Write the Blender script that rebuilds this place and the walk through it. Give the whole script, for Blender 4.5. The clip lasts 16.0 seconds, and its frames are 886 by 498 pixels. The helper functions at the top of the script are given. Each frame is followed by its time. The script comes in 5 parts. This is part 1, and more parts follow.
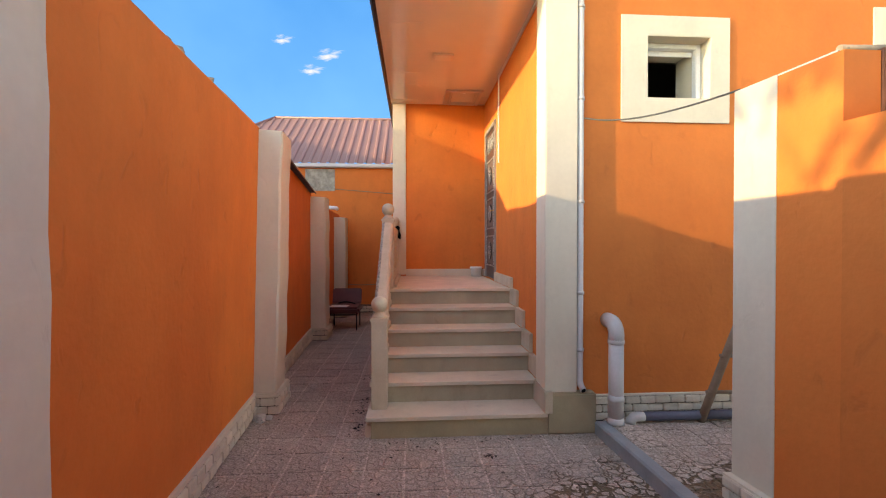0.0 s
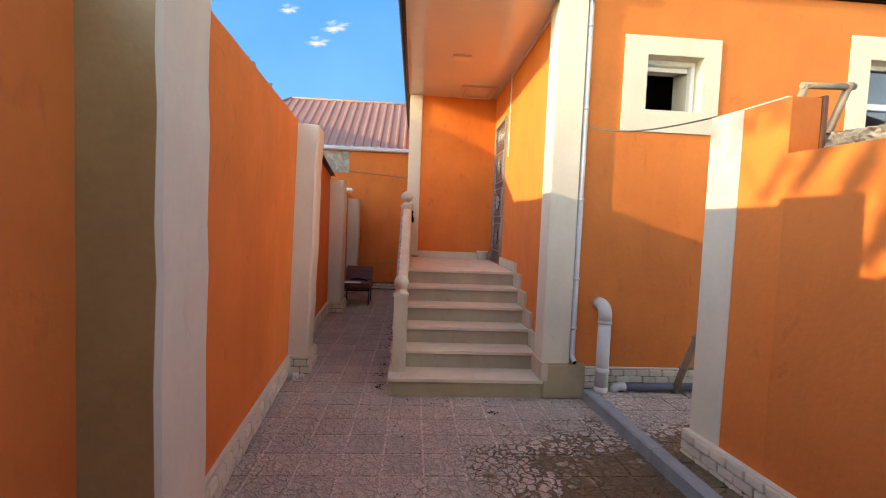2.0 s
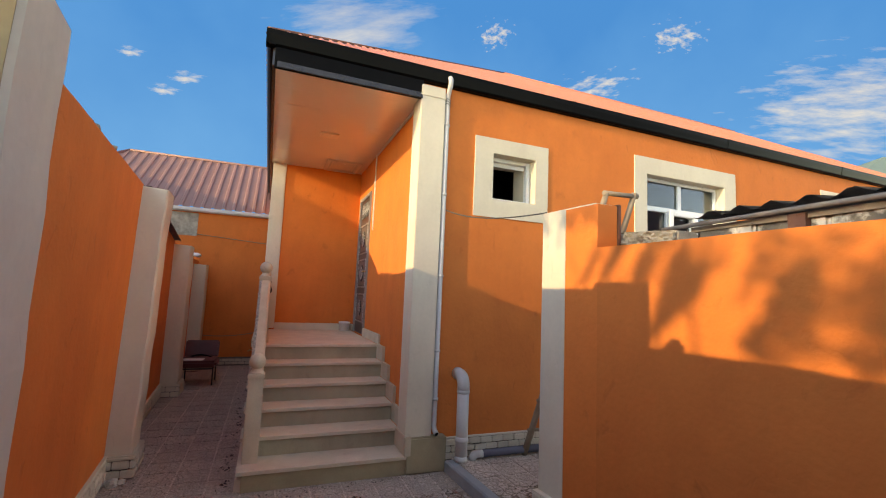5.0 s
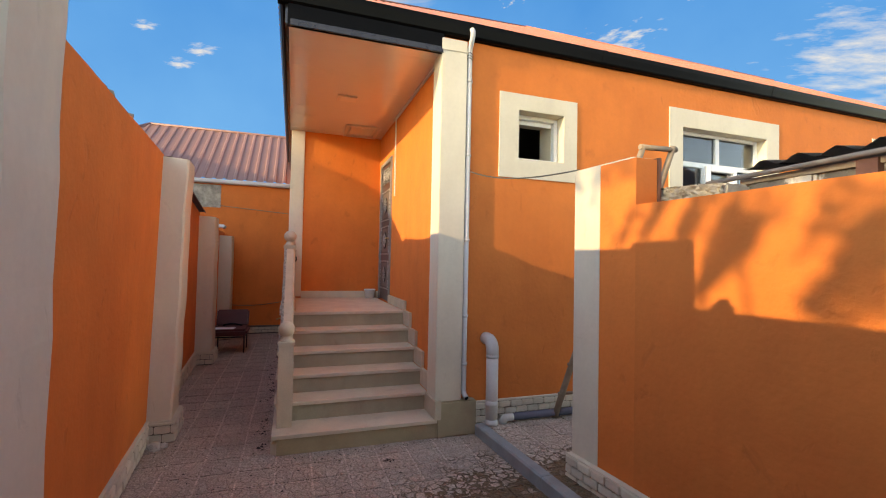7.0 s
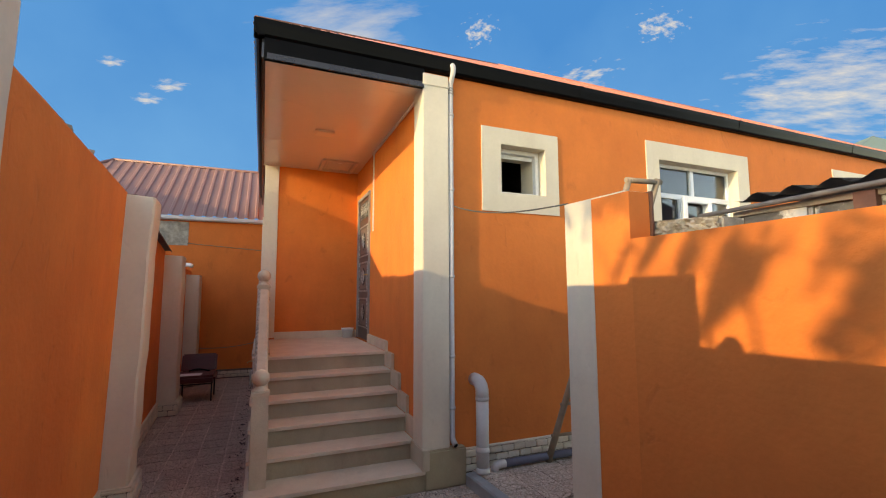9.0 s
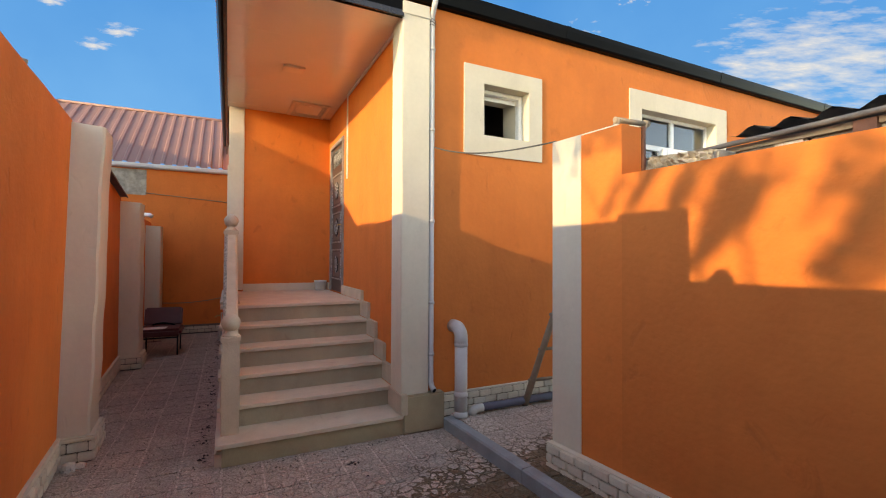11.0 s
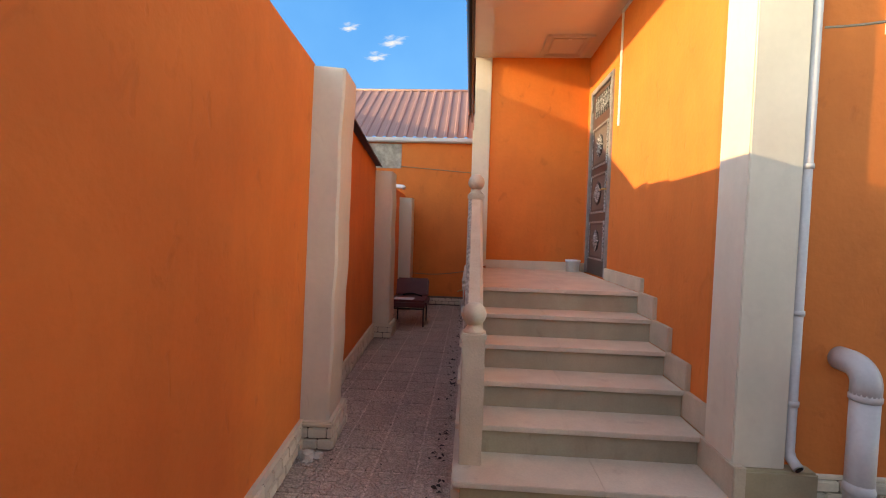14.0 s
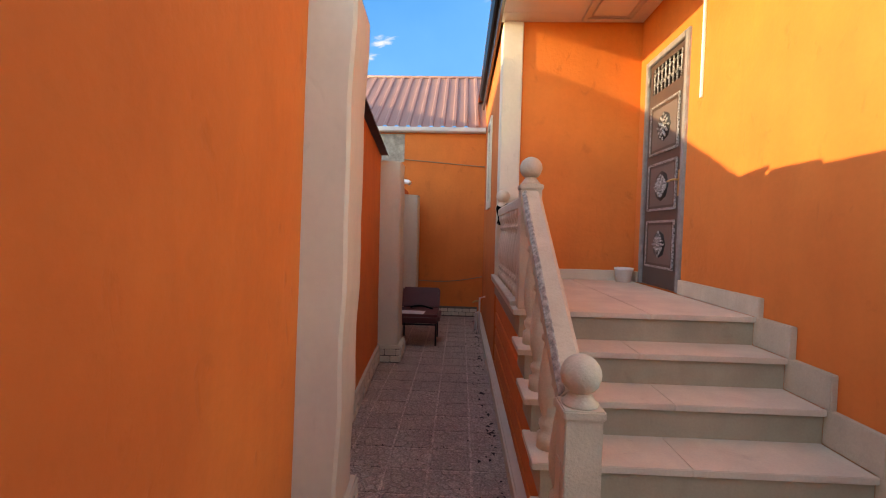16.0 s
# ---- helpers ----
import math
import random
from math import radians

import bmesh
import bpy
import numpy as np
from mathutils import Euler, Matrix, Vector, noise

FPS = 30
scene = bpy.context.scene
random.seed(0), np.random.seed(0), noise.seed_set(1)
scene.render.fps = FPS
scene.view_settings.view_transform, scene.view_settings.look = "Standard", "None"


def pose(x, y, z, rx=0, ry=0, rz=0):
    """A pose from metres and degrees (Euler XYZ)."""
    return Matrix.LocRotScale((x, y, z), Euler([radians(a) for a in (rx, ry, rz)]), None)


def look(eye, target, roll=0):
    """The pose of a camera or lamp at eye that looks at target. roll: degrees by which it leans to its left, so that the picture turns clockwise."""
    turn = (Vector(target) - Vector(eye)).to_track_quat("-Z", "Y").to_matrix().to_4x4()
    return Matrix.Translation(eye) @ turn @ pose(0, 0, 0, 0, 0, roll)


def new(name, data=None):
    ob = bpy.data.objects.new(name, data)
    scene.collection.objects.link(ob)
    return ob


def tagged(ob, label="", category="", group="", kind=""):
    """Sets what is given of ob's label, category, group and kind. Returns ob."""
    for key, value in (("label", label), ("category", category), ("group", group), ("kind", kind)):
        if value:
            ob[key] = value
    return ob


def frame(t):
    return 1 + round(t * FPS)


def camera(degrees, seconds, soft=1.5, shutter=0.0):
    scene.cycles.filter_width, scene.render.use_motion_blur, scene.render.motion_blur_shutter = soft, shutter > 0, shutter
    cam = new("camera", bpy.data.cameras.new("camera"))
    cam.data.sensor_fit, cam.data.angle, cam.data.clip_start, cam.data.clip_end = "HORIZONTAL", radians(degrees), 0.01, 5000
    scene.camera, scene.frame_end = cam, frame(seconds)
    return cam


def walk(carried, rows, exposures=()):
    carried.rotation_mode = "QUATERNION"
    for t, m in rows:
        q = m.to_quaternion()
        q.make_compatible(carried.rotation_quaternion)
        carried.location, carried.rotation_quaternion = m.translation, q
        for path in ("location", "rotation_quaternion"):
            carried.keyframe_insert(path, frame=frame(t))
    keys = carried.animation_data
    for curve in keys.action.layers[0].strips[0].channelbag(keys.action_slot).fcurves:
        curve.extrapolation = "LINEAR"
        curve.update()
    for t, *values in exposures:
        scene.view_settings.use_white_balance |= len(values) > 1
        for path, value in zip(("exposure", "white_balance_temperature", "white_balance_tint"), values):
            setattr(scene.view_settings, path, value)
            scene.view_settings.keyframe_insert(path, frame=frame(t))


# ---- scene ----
cam = camera(90.4, 16.0, soft=1.1)
EXPOSURES = [(t, stops - 0.06, 11000, 12) for t, stops in ((0.0, 1.35), (2.0, 1.4), (3.0, 1.0), (4.0, 0.75), (6.5, 0.95), (7.0, 0.97), (8.0, 0.8), (9.0, 0.75), (11.5, 1.04), (12.5, 1.16), (14.0, 1.29), (16.0, 1.39))]
PATH = [
    (0, (0.649, 0.543, 1.448), (0.784, 2.538, 1.425), -0.0),
    (0.5, (0.695, 0.346, 1.442), (0.541, 2.338, 1.361), 1.1),
    (1, (0.63, 0.246, 1.454), (0.474, 2.237, 1.346), 1.4),
    (1.5, (0.522, 0.139, 1.47), (0.534, 2.135, 1.337), 1.4),
    (2, (0.481, 0.049, 1.507), (0.615, 2.041, 1.396), 2.3),
    (2.5, (0.511, -0.088, 1.546), (0.733, 1.899, 1.554), 3.4),
    (3, (0.555, -0.227, 1.598), (0.892, 1.742, 1.694), 2.7),
    (3.5, (0.478, -0.182, 1.592), (0.995, 1.742, 1.77), 2.1),
    (4, (0.443, -0.105, 1.591), (1.058, 1.783, 1.832), 1.0),
    (4.2, (0.432, -0.09, 1.595), (1.077, 1.788, 1.835), 1.7),
    (6.3, (0.382, -0.034, 1.569), (1.176, 1.799, 1.662), 2.0),
    (6.5, (0.37, -0.023, 1.565), (1.112, 1.833, 1.637), 2.2),
    (7, (0.411, 0.064, 1.573), (1.058, 1.956, 1.628), 1.2),
    (7.5, (0.448, 0.144, 1.646), (1.008, 2.054, 1.844), 0.6),
    (8, (0.473, 0.218, 1.642), (0.962, 2.143, 1.871), 0.8),
    (8.5, (0.431, 0.251, 1.64), (0.994, 2.157, 1.864), -0.1),
    (9, (0.371, 0.235, 1.624), (1.125, 2.077, 1.824), -0.2),
    (9.2, (0.354, 0.235, 1.62), (1.177, 2.049, 1.803), -0.5),
    (11.3, (0.366, 0.481, 1.46), (1.24, 2.28, 1.47), 0.4),
    (11.5, (0.414, 0.543, 1.468), (1.234, 2.367, 1.461), 0.2),
    (12, (0.515, 0.679, 1.481), (1.153, 2.574, 1.462), 0.4),
    (12.5, (0.525, 0.868, 1.458), (0.987, 2.813, 1.421), 1.2),
    (13, (0.515, 1.108, 1.475), (0.92, 3.066, 1.416), 1.2),
    (13.5, (0.457, 1.336, 1.43), (0.626, 3.327, 1.34), 1.3),
    (14, (0.349, 1.647, 1.419), (0.227, 3.641, 1.334), 1.7),
    (14.5, (0.214, 1.888, 1.438), (0.072, 3.881, 1.363), 2.0),
    (15, (0.118, 2.138, 1.417), (0.018, 4.135, 1.352), 1.7),
    (15.5, (0.045, 2.365, 1.444), (-0.047, 4.361, 1.373), 0.9),
    (16, (-0.019, 2.584, 1.428), (-0.098, 4.58, 1.346), 1.4),
]
walk(cam, [(t, look(eye, target, roll)) for t, eye, target, roll in PATH], EXPOSURES)

# ---------------------------------------------------------------- light
SUN_WAY = Vector((1.0, 0.177, -0.272))
sun_data = bpy.data.lights.new("sun", "SUN")
sun_data.energy, sun_data.angle, sun_data.color = 2.85, radians(0.45), (1.0, 0.90, 0.70)
sun = new("sun", sun_data)
sun.matrix_world = look((-20, -3.5, 6), Vector((-20, -3.5, 6)) + SUN_WAY)
world = bpy.data.worlds.new("sky")
scene.world = world
world.use_nodes = True
wn = world.node_tree
sky = wn.nodes.new("ShaderNodeTexSky")
sky.sky_type, sky.sun_disc = "NISHITA", False
sky.sun_elevation, sky.sun_rotation = radians(15.0), math.atan2(-1.0, -0.177)
sky.air_density, sky.dust_density, sky.ozone_density = 1.0, 0.0, 3.2
dim = wn.nodes.new("ShaderNodeVectorMath")
dim.operation = "SCALE"
dim.inputs["Scale"].default_value = 0.4
grade = wn.nodes.new("ShaderNodeGamma")
grade.inputs["Gamma"].default_value = 1.35
wn.links.new(sky.outputs[0], dim.inputs[0])
wn.links.new(dim.outputs[0], grade.inputs["Color"])
rich = wn.nodes.new("ShaderNodeHueSaturation")
rich.inputs["Saturation"].default_value = 0.79
wn.links.new(grade.outputs[0], rich.inputs["Color"])
wn.links.new(rich.outputs[0], wn.nodes["Background"].inputs[0])
wn.nodes["Background"].inputs[1].default_value = 0.95


# ---------------------------------------------------------------- materials
def material(name, base, second=None, scale=3.0, rough=0.8, metal=0.0, bump=0.1, grain=60.0, patch=0.5, spread=0.06, spec=0.5, speck=0.22):
    """A painted or mineral surface: two colours in large uneven patches, fine grain and relief."""
    m = bpy.data.materials.new(name)
    m.use_nodes = True
    n, l = m.node_tree.nodes, m.node_tree.links
    b = n["Principled BSDF"]
    co = n.new("ShaderNodeTexCoord")
    big, fine = n.new("ShaderNodeTexNoise"), n.new("ShaderNodeTexNoise")
    big.inputs["Scale"].default_value, big.inputs["Detail"].default_value, big.inputs["Roughness"].default_value = scale, 6, 0.6
    fine.inputs["Scale"].default_value, fine.inputs["Detail"].default_value = grain, 4
    geo = n.new("ShaderNodeNewGeometry")
    for t in (big, fine):
        l.new(geo.outputs["Position"], t.inputs["Vector"])
    ramp = n.new("ShaderNodeValToRGB")
    ramp.color_ramp.elements[0].position, ramp.color_ramp.elements[1].position = 0.5 - patch / 2, 0.5 + patch / 2
    second = second or tuple(c * 0.82 for c in base)
    ramp.color_ramp.elements[0].color, ramp.color_ramp.elements[1].color = (*second, 1), (*base, 1)
    l.new(big.outputs["Fac"], ramp.inputs["Fac"])
    hsv = n.new("ShaderNodeHueSaturation")
    info = n.new("ShaderNodeObjectInfo")
    mul = n.new("ShaderNodeMath")
    mul.operation = "MULTIPLY_ADD"
    mul.inputs[1].default_value, mul.inputs[2].default_value = spread * 2, 1.0 - spread
    add = n.new("ShaderNodeMath")
    add.operation = "MULTIPLY_ADD"
    add.inputs[1].default_value, add.inputs[2].default_value = speck, -speck / 2
    l.new(fine.outputs["Fac"], add.inputs[0])
    tot = n.new("ShaderNodeMath")
    l.new(info.outputs["Random"], mul.inputs[0])
    l.new(mul.outputs[0], tot.inputs[0])
    l.new(add.outputs[0], tot.inputs[1])
    l.new(tot.outputs[0], hsv.inputs["Value"])
    l.new(ramp.outputs[0], hsv.inputs["Color"])
    l.new(hsv.outputs[0], b.inputs["Base Color"])
    b.inputs["Roughness"].default_value, b.inputs["Metallic"].default_value, b.inputs["Specular IOR Level"].default_value = rough, metal, spec
    if bump:
        mix = n.new("ShaderNodeMath")
        mix.operation = "MULTIPLY_ADD"
        mix.inputs[1].default_value = 2.5
        l.new(big.outputs["Fac"], mix.inputs[0])
        l.new(fine.outputs["Fac"], mix.inputs[2])
        bp = n.new("ShaderNodeBump")
        bp.inputs["Strength"].default_value, bp.inputs["Distance"].default_value = bump, 0.008
        l.new(mix.outputs[0], bp.inputs["Height"])
        l.new(bp.outputs[0], b.inputs["Normal"])
    return m


ORANGE = material("orange_plaster", (0.765, 0.203, 0.044), (0.675, 0.170, 0.036), 2.2, 0.85, bump=0.34, grain=30, patch=0.40, speck=0.09, spec=0.42)
CREAM = material("cream_paint", (0.71, 0.63, 0.495), (0.65, 0.57, 0.44), 2.5, 0.8, bump=0.12, grain=30, speck=0.10)
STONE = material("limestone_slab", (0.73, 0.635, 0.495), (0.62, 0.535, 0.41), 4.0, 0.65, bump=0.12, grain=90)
STONE_PALE = material("limestone_turned", (0.68, 0.57, 0.42), (0.56, 0.465, 0.335), 6.0, 0.75, bump=0.32, grain=110)
# darker than STONE: the shade on the upright faces is part of the tone
RISER = material("limestone_riser_shaded", (0.47, 0.40, 0.28), (0.37, 0.315, 0.22), 3.0, 0.7, bump=0.1, grain=90)
RISER_STAINED = material("stained_limestone", (0.43, 0.345, 0.215), (0.31, 0.245, 0.15), 3.5, 0.7, bump=0.12, grain=80)
BRICK = material("white_brick", (0.70, 0.62, 0.50), (0.58, 0.50, 0.39), 9.0, 0.85, bump=0.35, grain=70, spread=0.1)
MORTAR = material("dark_mortar", (0.20, 0.16, 0.12), (0.13, 0.10, 0.08), 12.0, 0.95, bump=0.3)
CONCRETE = material("grey_concrete", (0.46, 0.42, 0.35), (0.22, 0.20, 0.17), 9.0, 0.9, bump=0.5, grain=60, patch=0.3)
KERB = material("kerb_concrete", (0.32, 0.34, 0.35), (0.22, 0.24, 0.25), 6.0, 0.8, bump=0.3, grain=80)
EARTH = material("dusty_joint", (0.42, 0.35, 0.29), (0.30, 0.25, 0.21), 8.0, 0.95, bump=0.4)
SOFFIT = material("glossy_tan_panel", (0.76, 0.70, 0.60), (0.73, 0.67, 0.57), 1.0, 0.13, bump=0.015, grain=8, spec=0.7, speck=0.03)
BLACK = material("black_metal_gutter", (0.005, 0.0045, 0.0045), (0.003, 0.003, 0.003), 3.0, 0.32, bump=0.05, spec=0.06)
GUNMETAL = material("glossy_dark_metal", (0.035, 0.034, 0.035), (0.02, 0.02, 0.021), 5.0, 0.18, bump=0.06, grain=12, spec=0.8)
ROOF_RED = material("terracotta_sheet", (0.62, 0.20, 0.11), (0.52, 0.16, 0.09), 1.5, 0.45, bump=0.05)
ROOF_PINK = material("faded_brown_sheet", (0.33, 0.165, 0.13), (0.28, 0.14, 0.11), 1.5, 0.55, bump=0.04)
GUTTER_PALE = material("pale_gutter", (0.62, 0.60, 0.60), (0.5, 0.48, 0.48), 2.0, 0.4, bump=0.04)
PVC = material("white_pvc", (0.80, 0.79, 0.78), (0.74, 0.73, 0.72), 2.0, 0.35, bump=0.02)
PIPE_GREY = material("grey_pvc_pipe", (0.56, 0.54, 0.52), (0.46, 0.44, 0.425), 5.0, 0.4, bump=0.04)
PIPE_DARK = material("slate_pvc_pipe", (0.13, 0.15, 0.20), (0.10, 0.11, 0.15), 5.0, 0.45, bump=0.04)
DOOR_BROWN = material("brown_steel_door", (0.085, 0.055, 0.045), (0.06, 0.038, 0.032), 3.0, 0.42, bump=0.05)
DOOR_PANEL = material("taupe_door_panel", (0.155, 0.12, 0.105), (0.12, 0.09, 0.078), 3.0, 0.4, bump=0.05)
SILVER = material("brushed_silver_trim", (0.62, 0.60, 0.58), (0.09, 0.08, 0.075), 70.0, 0.45, 0.3, bump=0.5, patch=0.25)
FRAME_GREY = material("dusty_grey_frame", (0.34, 0.32, 0.31), (0.22, 0.20, 0.19), 14.0, 0.6, 0.3, bump=0.2)
BRASS = material("brass_handle", (0.62, 0.42, 0.16), (0.48, 0.32, 0.12), 8.0, 0.3, 0.9, bump=0.02)
WOOD = material("weathered_wood", (0.33, 0.25, 0.18), (0.20, 0.15, 0.11), 7.0, 0.85, bump=0.35)
REDWOOD = material("red_brown_wood", (0.30, 0.16, 0.11), (0.19, 0.10, 0.07), 8.0, 0.8, bump=0.3)
MAROON = material("maroon_leatherette", (0.13, 0.030, 0.030), (0.09, 0.020, 0.022), 5.0, 0.5, bump=0.12)
DARK_METAL = material("dark_tube_metal", (0.03, 0.028, 0.028), None, 5.0, 0.5, 0.4, bump=0.03)
PAPER = material("white_paper", (0.8, 0.8, 0.8), (0.74, 0.74, 0.74), 4.0, 0.7, bump=0.02)
BUCKET = material("white_plastic", (0.78, 0.77, 0.74), None, 4.0, 0.45, bump=0.02)
RUST = material("rusted_sheet", (0.20, 0.085, 0.055), (0.12, 0.05, 0.035), 7.0, 0.7, 0.2, bump=0.2)
ASBESTOS = material("weathered_grey_sheet", (0.23, 0.20, 0.18), (0.14, 0.12, 0.11), 6.0, 0.9, bump=0.3)
# dark patches put the shade under the shed sheet into the colour
LIMEWASH = material("limewash_with_shade", (0.62, 0.58, 0.52), (0.13, 0.115, 0.10), 4.0, 0.9, bump=0.5, patch=0.12)
LEAF = material("dark_green_leaf", (0.05, 0.10, 0.03), (0.03, 0.06, 0.02), 5.0, 0.6, bump=0.0)
BARK = material("grey_bark", (0.16, 0.12, 0.09), None, 8.0, 0.9, bump=0.4)
GREEN_ROOF = material("grey_green_roof", (0.20, 0.26, 0.20), (0.16, 0.21, 0.16), 0.3, 0.6, bump=0.0)
DRY_LEAF = material("dry_leaf", (0.075, 0.05, 0.038), (0.04, 0.028, 0.022), 30.0, 0.9, bump=0.0)
LIMEWASH_PALE = material("pale_mortar", (0.62, 0.57, 0.50), (0.45, 0.40, 0.35), 20.0, 0.95, bump=0.5)
CABLE = material("grey_cable", (0.07, 0.068, 0.065), None, 5.0, 0.6, bump=0.0)
OLIVE = material("dark_olive_tone", (0.42, 0.29, 0.135), (0.33, 0.225, 0.10), 4.0, 0.45, bump=0.12, grain=40)
SOFFIT_TRIM = material("tan_panel_trim", (0.60, 0.50, 0.40), (0.54, 0.45, 0.36), 4.0, 0.35, bump=0.02)
WEATHERED = material("weathered_stone_edge", (0.50, 0.45, 0.38), (0.20, 0.175, 0.15), 45.0, 0.9, bump=0.4, grain=150, patch=0.3)
# grey well below real plaster: the rooms' lack of light is in the colour
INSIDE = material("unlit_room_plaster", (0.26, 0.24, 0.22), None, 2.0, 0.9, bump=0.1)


def add_marks(m, streak, smudge):
    """Vertical brush streaks and sparse trowel smudges over a painted wall."""
    n, l = m.node_tree.nodes, m.node_tree.links
    b = n["Principled BSDF"]
    colour = b.inputs["Base Color"].links[0].from_socket
    geo = n.new("ShaderNodeNewGeometry")
    for stretch, scale, lo, hi, dark in (((1.0, 1.0, 0.22), 5.0, 0.35, 0.75, streak), ((1.0, 1.0, 0.6), 7.0, 0.63, 0.74, smudge), ((1.0, 1.0, 1.0), 0.9, 0.30, 0.72, streak)):
        mp = n.new("ShaderNodeMapping")
        mp.inputs["Scale"].default_value = stretch
        l.new(geo.outputs["Position"], mp.inputs["Vector"])
        ns = n.new("ShaderNodeTexNoise")
        ns.inputs["Scale"].default_value, ns.inputs["Detail"].default_value, ns.inputs["Distortion"].default_value = scale, 5, 0.8
        l.new(mp.outputs[0], ns.inputs["Vector"])
        rg = n.new("ShaderNodeMapRange")
        rg.inputs["From Min"].default_value, rg.inputs["From Max"].default_value, rg.inputs["To Max"].default_value = lo, hi, 1.0
        l.new(ns.outputs["Fac"], rg.inputs["Value"])
        mx = n.new("ShaderNodeMixRGB")
        mx.blend_type = "MULTIPLY"
        mx.inputs["Color2"].default_value = (1 - dark, 1 - dark * 1.15, 1 - dark * 1.1, 1)
        l.new(rg.outputs[0], mx.inputs["Fac"])
        l.new(colour, mx.inputs["Color1"])
        colour = mx.outputs[0]
        if scale == 7.0:
            dent = n.new("ShaderNodeBump")
            dent.inputs["Strength"].default_value, dent.inputs["Distance"].default_value = 0.35, 0.006
            dent.invert = True
            l.new(rg.outputs[0], dent.inputs["Height"])
            l.new(b.inputs["Normal"].links[0].from_socket, dent.inputs["Normal"])
            l.new(dent.outputs[0], b.inputs["Normal"])
    l.new(colour, b.inputs["Base Color"])


def shift_ramp(m, lo, hi):
    r = next(n for n in m.node_tree.nodes if n.type == "VALTORGB").color_ramp
    r.elements[0].position, r.elements[1].position = lo, hi


# widen the limewash's painted shade patches
shift_ramp(LIMEWASH, 0.52, 0.60)
add_marks(ORANGE, 0.07, 0.12)
add_marks(CREAM, 0.07, 0.05)
add_marks(STONE, 0.10, 0.14)
add_marks(STONE_PALE, 0.12, 0.18)
add_marks(RISER, 0.12, 0.12)


def glass_material():
    m = bpy.data.materials.new("window_glass")
    m.use_nodes = True
    b = m.node_tree.nodes["Principled BSDF"]
    # dark tint stands in for the darkness of the rooms behind
    b.inputs["Base Color"].default_value = (0.30, 0.36, 0.40, 1)
    b.inputs["Roughness"].default_value, b.inputs["Transmission Weight"].default_value, b.inputs["IOR"].default_value = 0.02, 1.0, 1.6
    return m


GLASS = glass_material()


def cloud_material(name, scale, cover, stretch, detail=7, soft=0.16):
    """Ragged white cloud: noise decides where the sheet is clear."""
    m = bpy.data.materials.new(name)
    m.use_nodes = True
    n, l = m.node_tree.nodes, m.node_tree.links
    n.remove(n["Principled BSDF"])
    co = n.new("ShaderNodeTexCoord")
    mp = n.new("ShaderNodeMapping")
    mp.inputs["Scale"].default_value = stretch
    l.new(co.outputs["Object"], mp.inputs["Vector"])
    ns = n.new("ShaderNodeTexNoise")
    ns.inputs["Scale"].default_value, ns.inputs["Detail"].default_value, ns.inputs["Roughness"].default_value = scale, detail, 0.62
    l.new(mp.outputs[0], ns.inputs["Vector"])
    ln = n.new("ShaderNodeVectorMath")
    ln.operation = "LENGTH"
    l.new(co.outputs["Object"], ln.inputs[0])
    fall = n.new("ShaderNodeMapRange")
    fall.inputs["From Min"].default_value, fall.inputs["From Max"].default_value = 0.25, 1.0
    fall.inputs["To Min"].default_value, fall.inputs["To Max"].default_value = 0.0, 0.45
    l.new(ln.outputs["Value"], fall.inputs["Value"])
    sub = n.new("ShaderNodeMath")
    sub.operation = "SUBTRACT"
    l.new(ns.outputs["Fac"], sub.inputs[0])
    l.new(fall.outputs[0], sub.inputs[1])
    al = n.new("ShaderNodeMapRange")
    al.inputs["From Min"].default_value, al.inputs["From Max"].default_value = cover, cover + soft
    al.inputs["To Max"].default_value = 0.9
    l.new(sub.outputs[0], al.inputs["Value"])
    em, tr, mx = n.new("ShaderNodeEmission"), n.new("ShaderNodeBsdfTransparent"), n.new("ShaderNodeMixShader")
    em.inputs["Color"].default_value, em.inputs["Strength"].default_value = (0.90, 0.96, 1.0, 1), CLOUD_GLOW
    l.new(al.outputs[0], mx.inputs[0])
    l.new(tr.outputs[0], mx.inputs[1])
    l.new(em.outputs[0], mx.inputs[2])
    l.new(mx.outputs[0], n["Material Output"].inputs[0])
    return m


CLOUD_GLOW = 0.58
WISP = cloud_material("wispy_cloud", 1.3, 0.40, (1.0, 1.8, 1.0), 6, 0.34)
STREAK = cloud_material("streaky_cloud", 1.3, 0.28, (1.0, 2.0, 1.0), 7, 0.62)
PUFF = cloud_material("dappled_cloud", 4.2, 0.42, (1.0, 1.3, 1.0), 3, 0.32)
BANK = cloud_material("banked_cloud", 3.6, 0.32, (1.0, 2.2, 1.0), 5, 0.45)


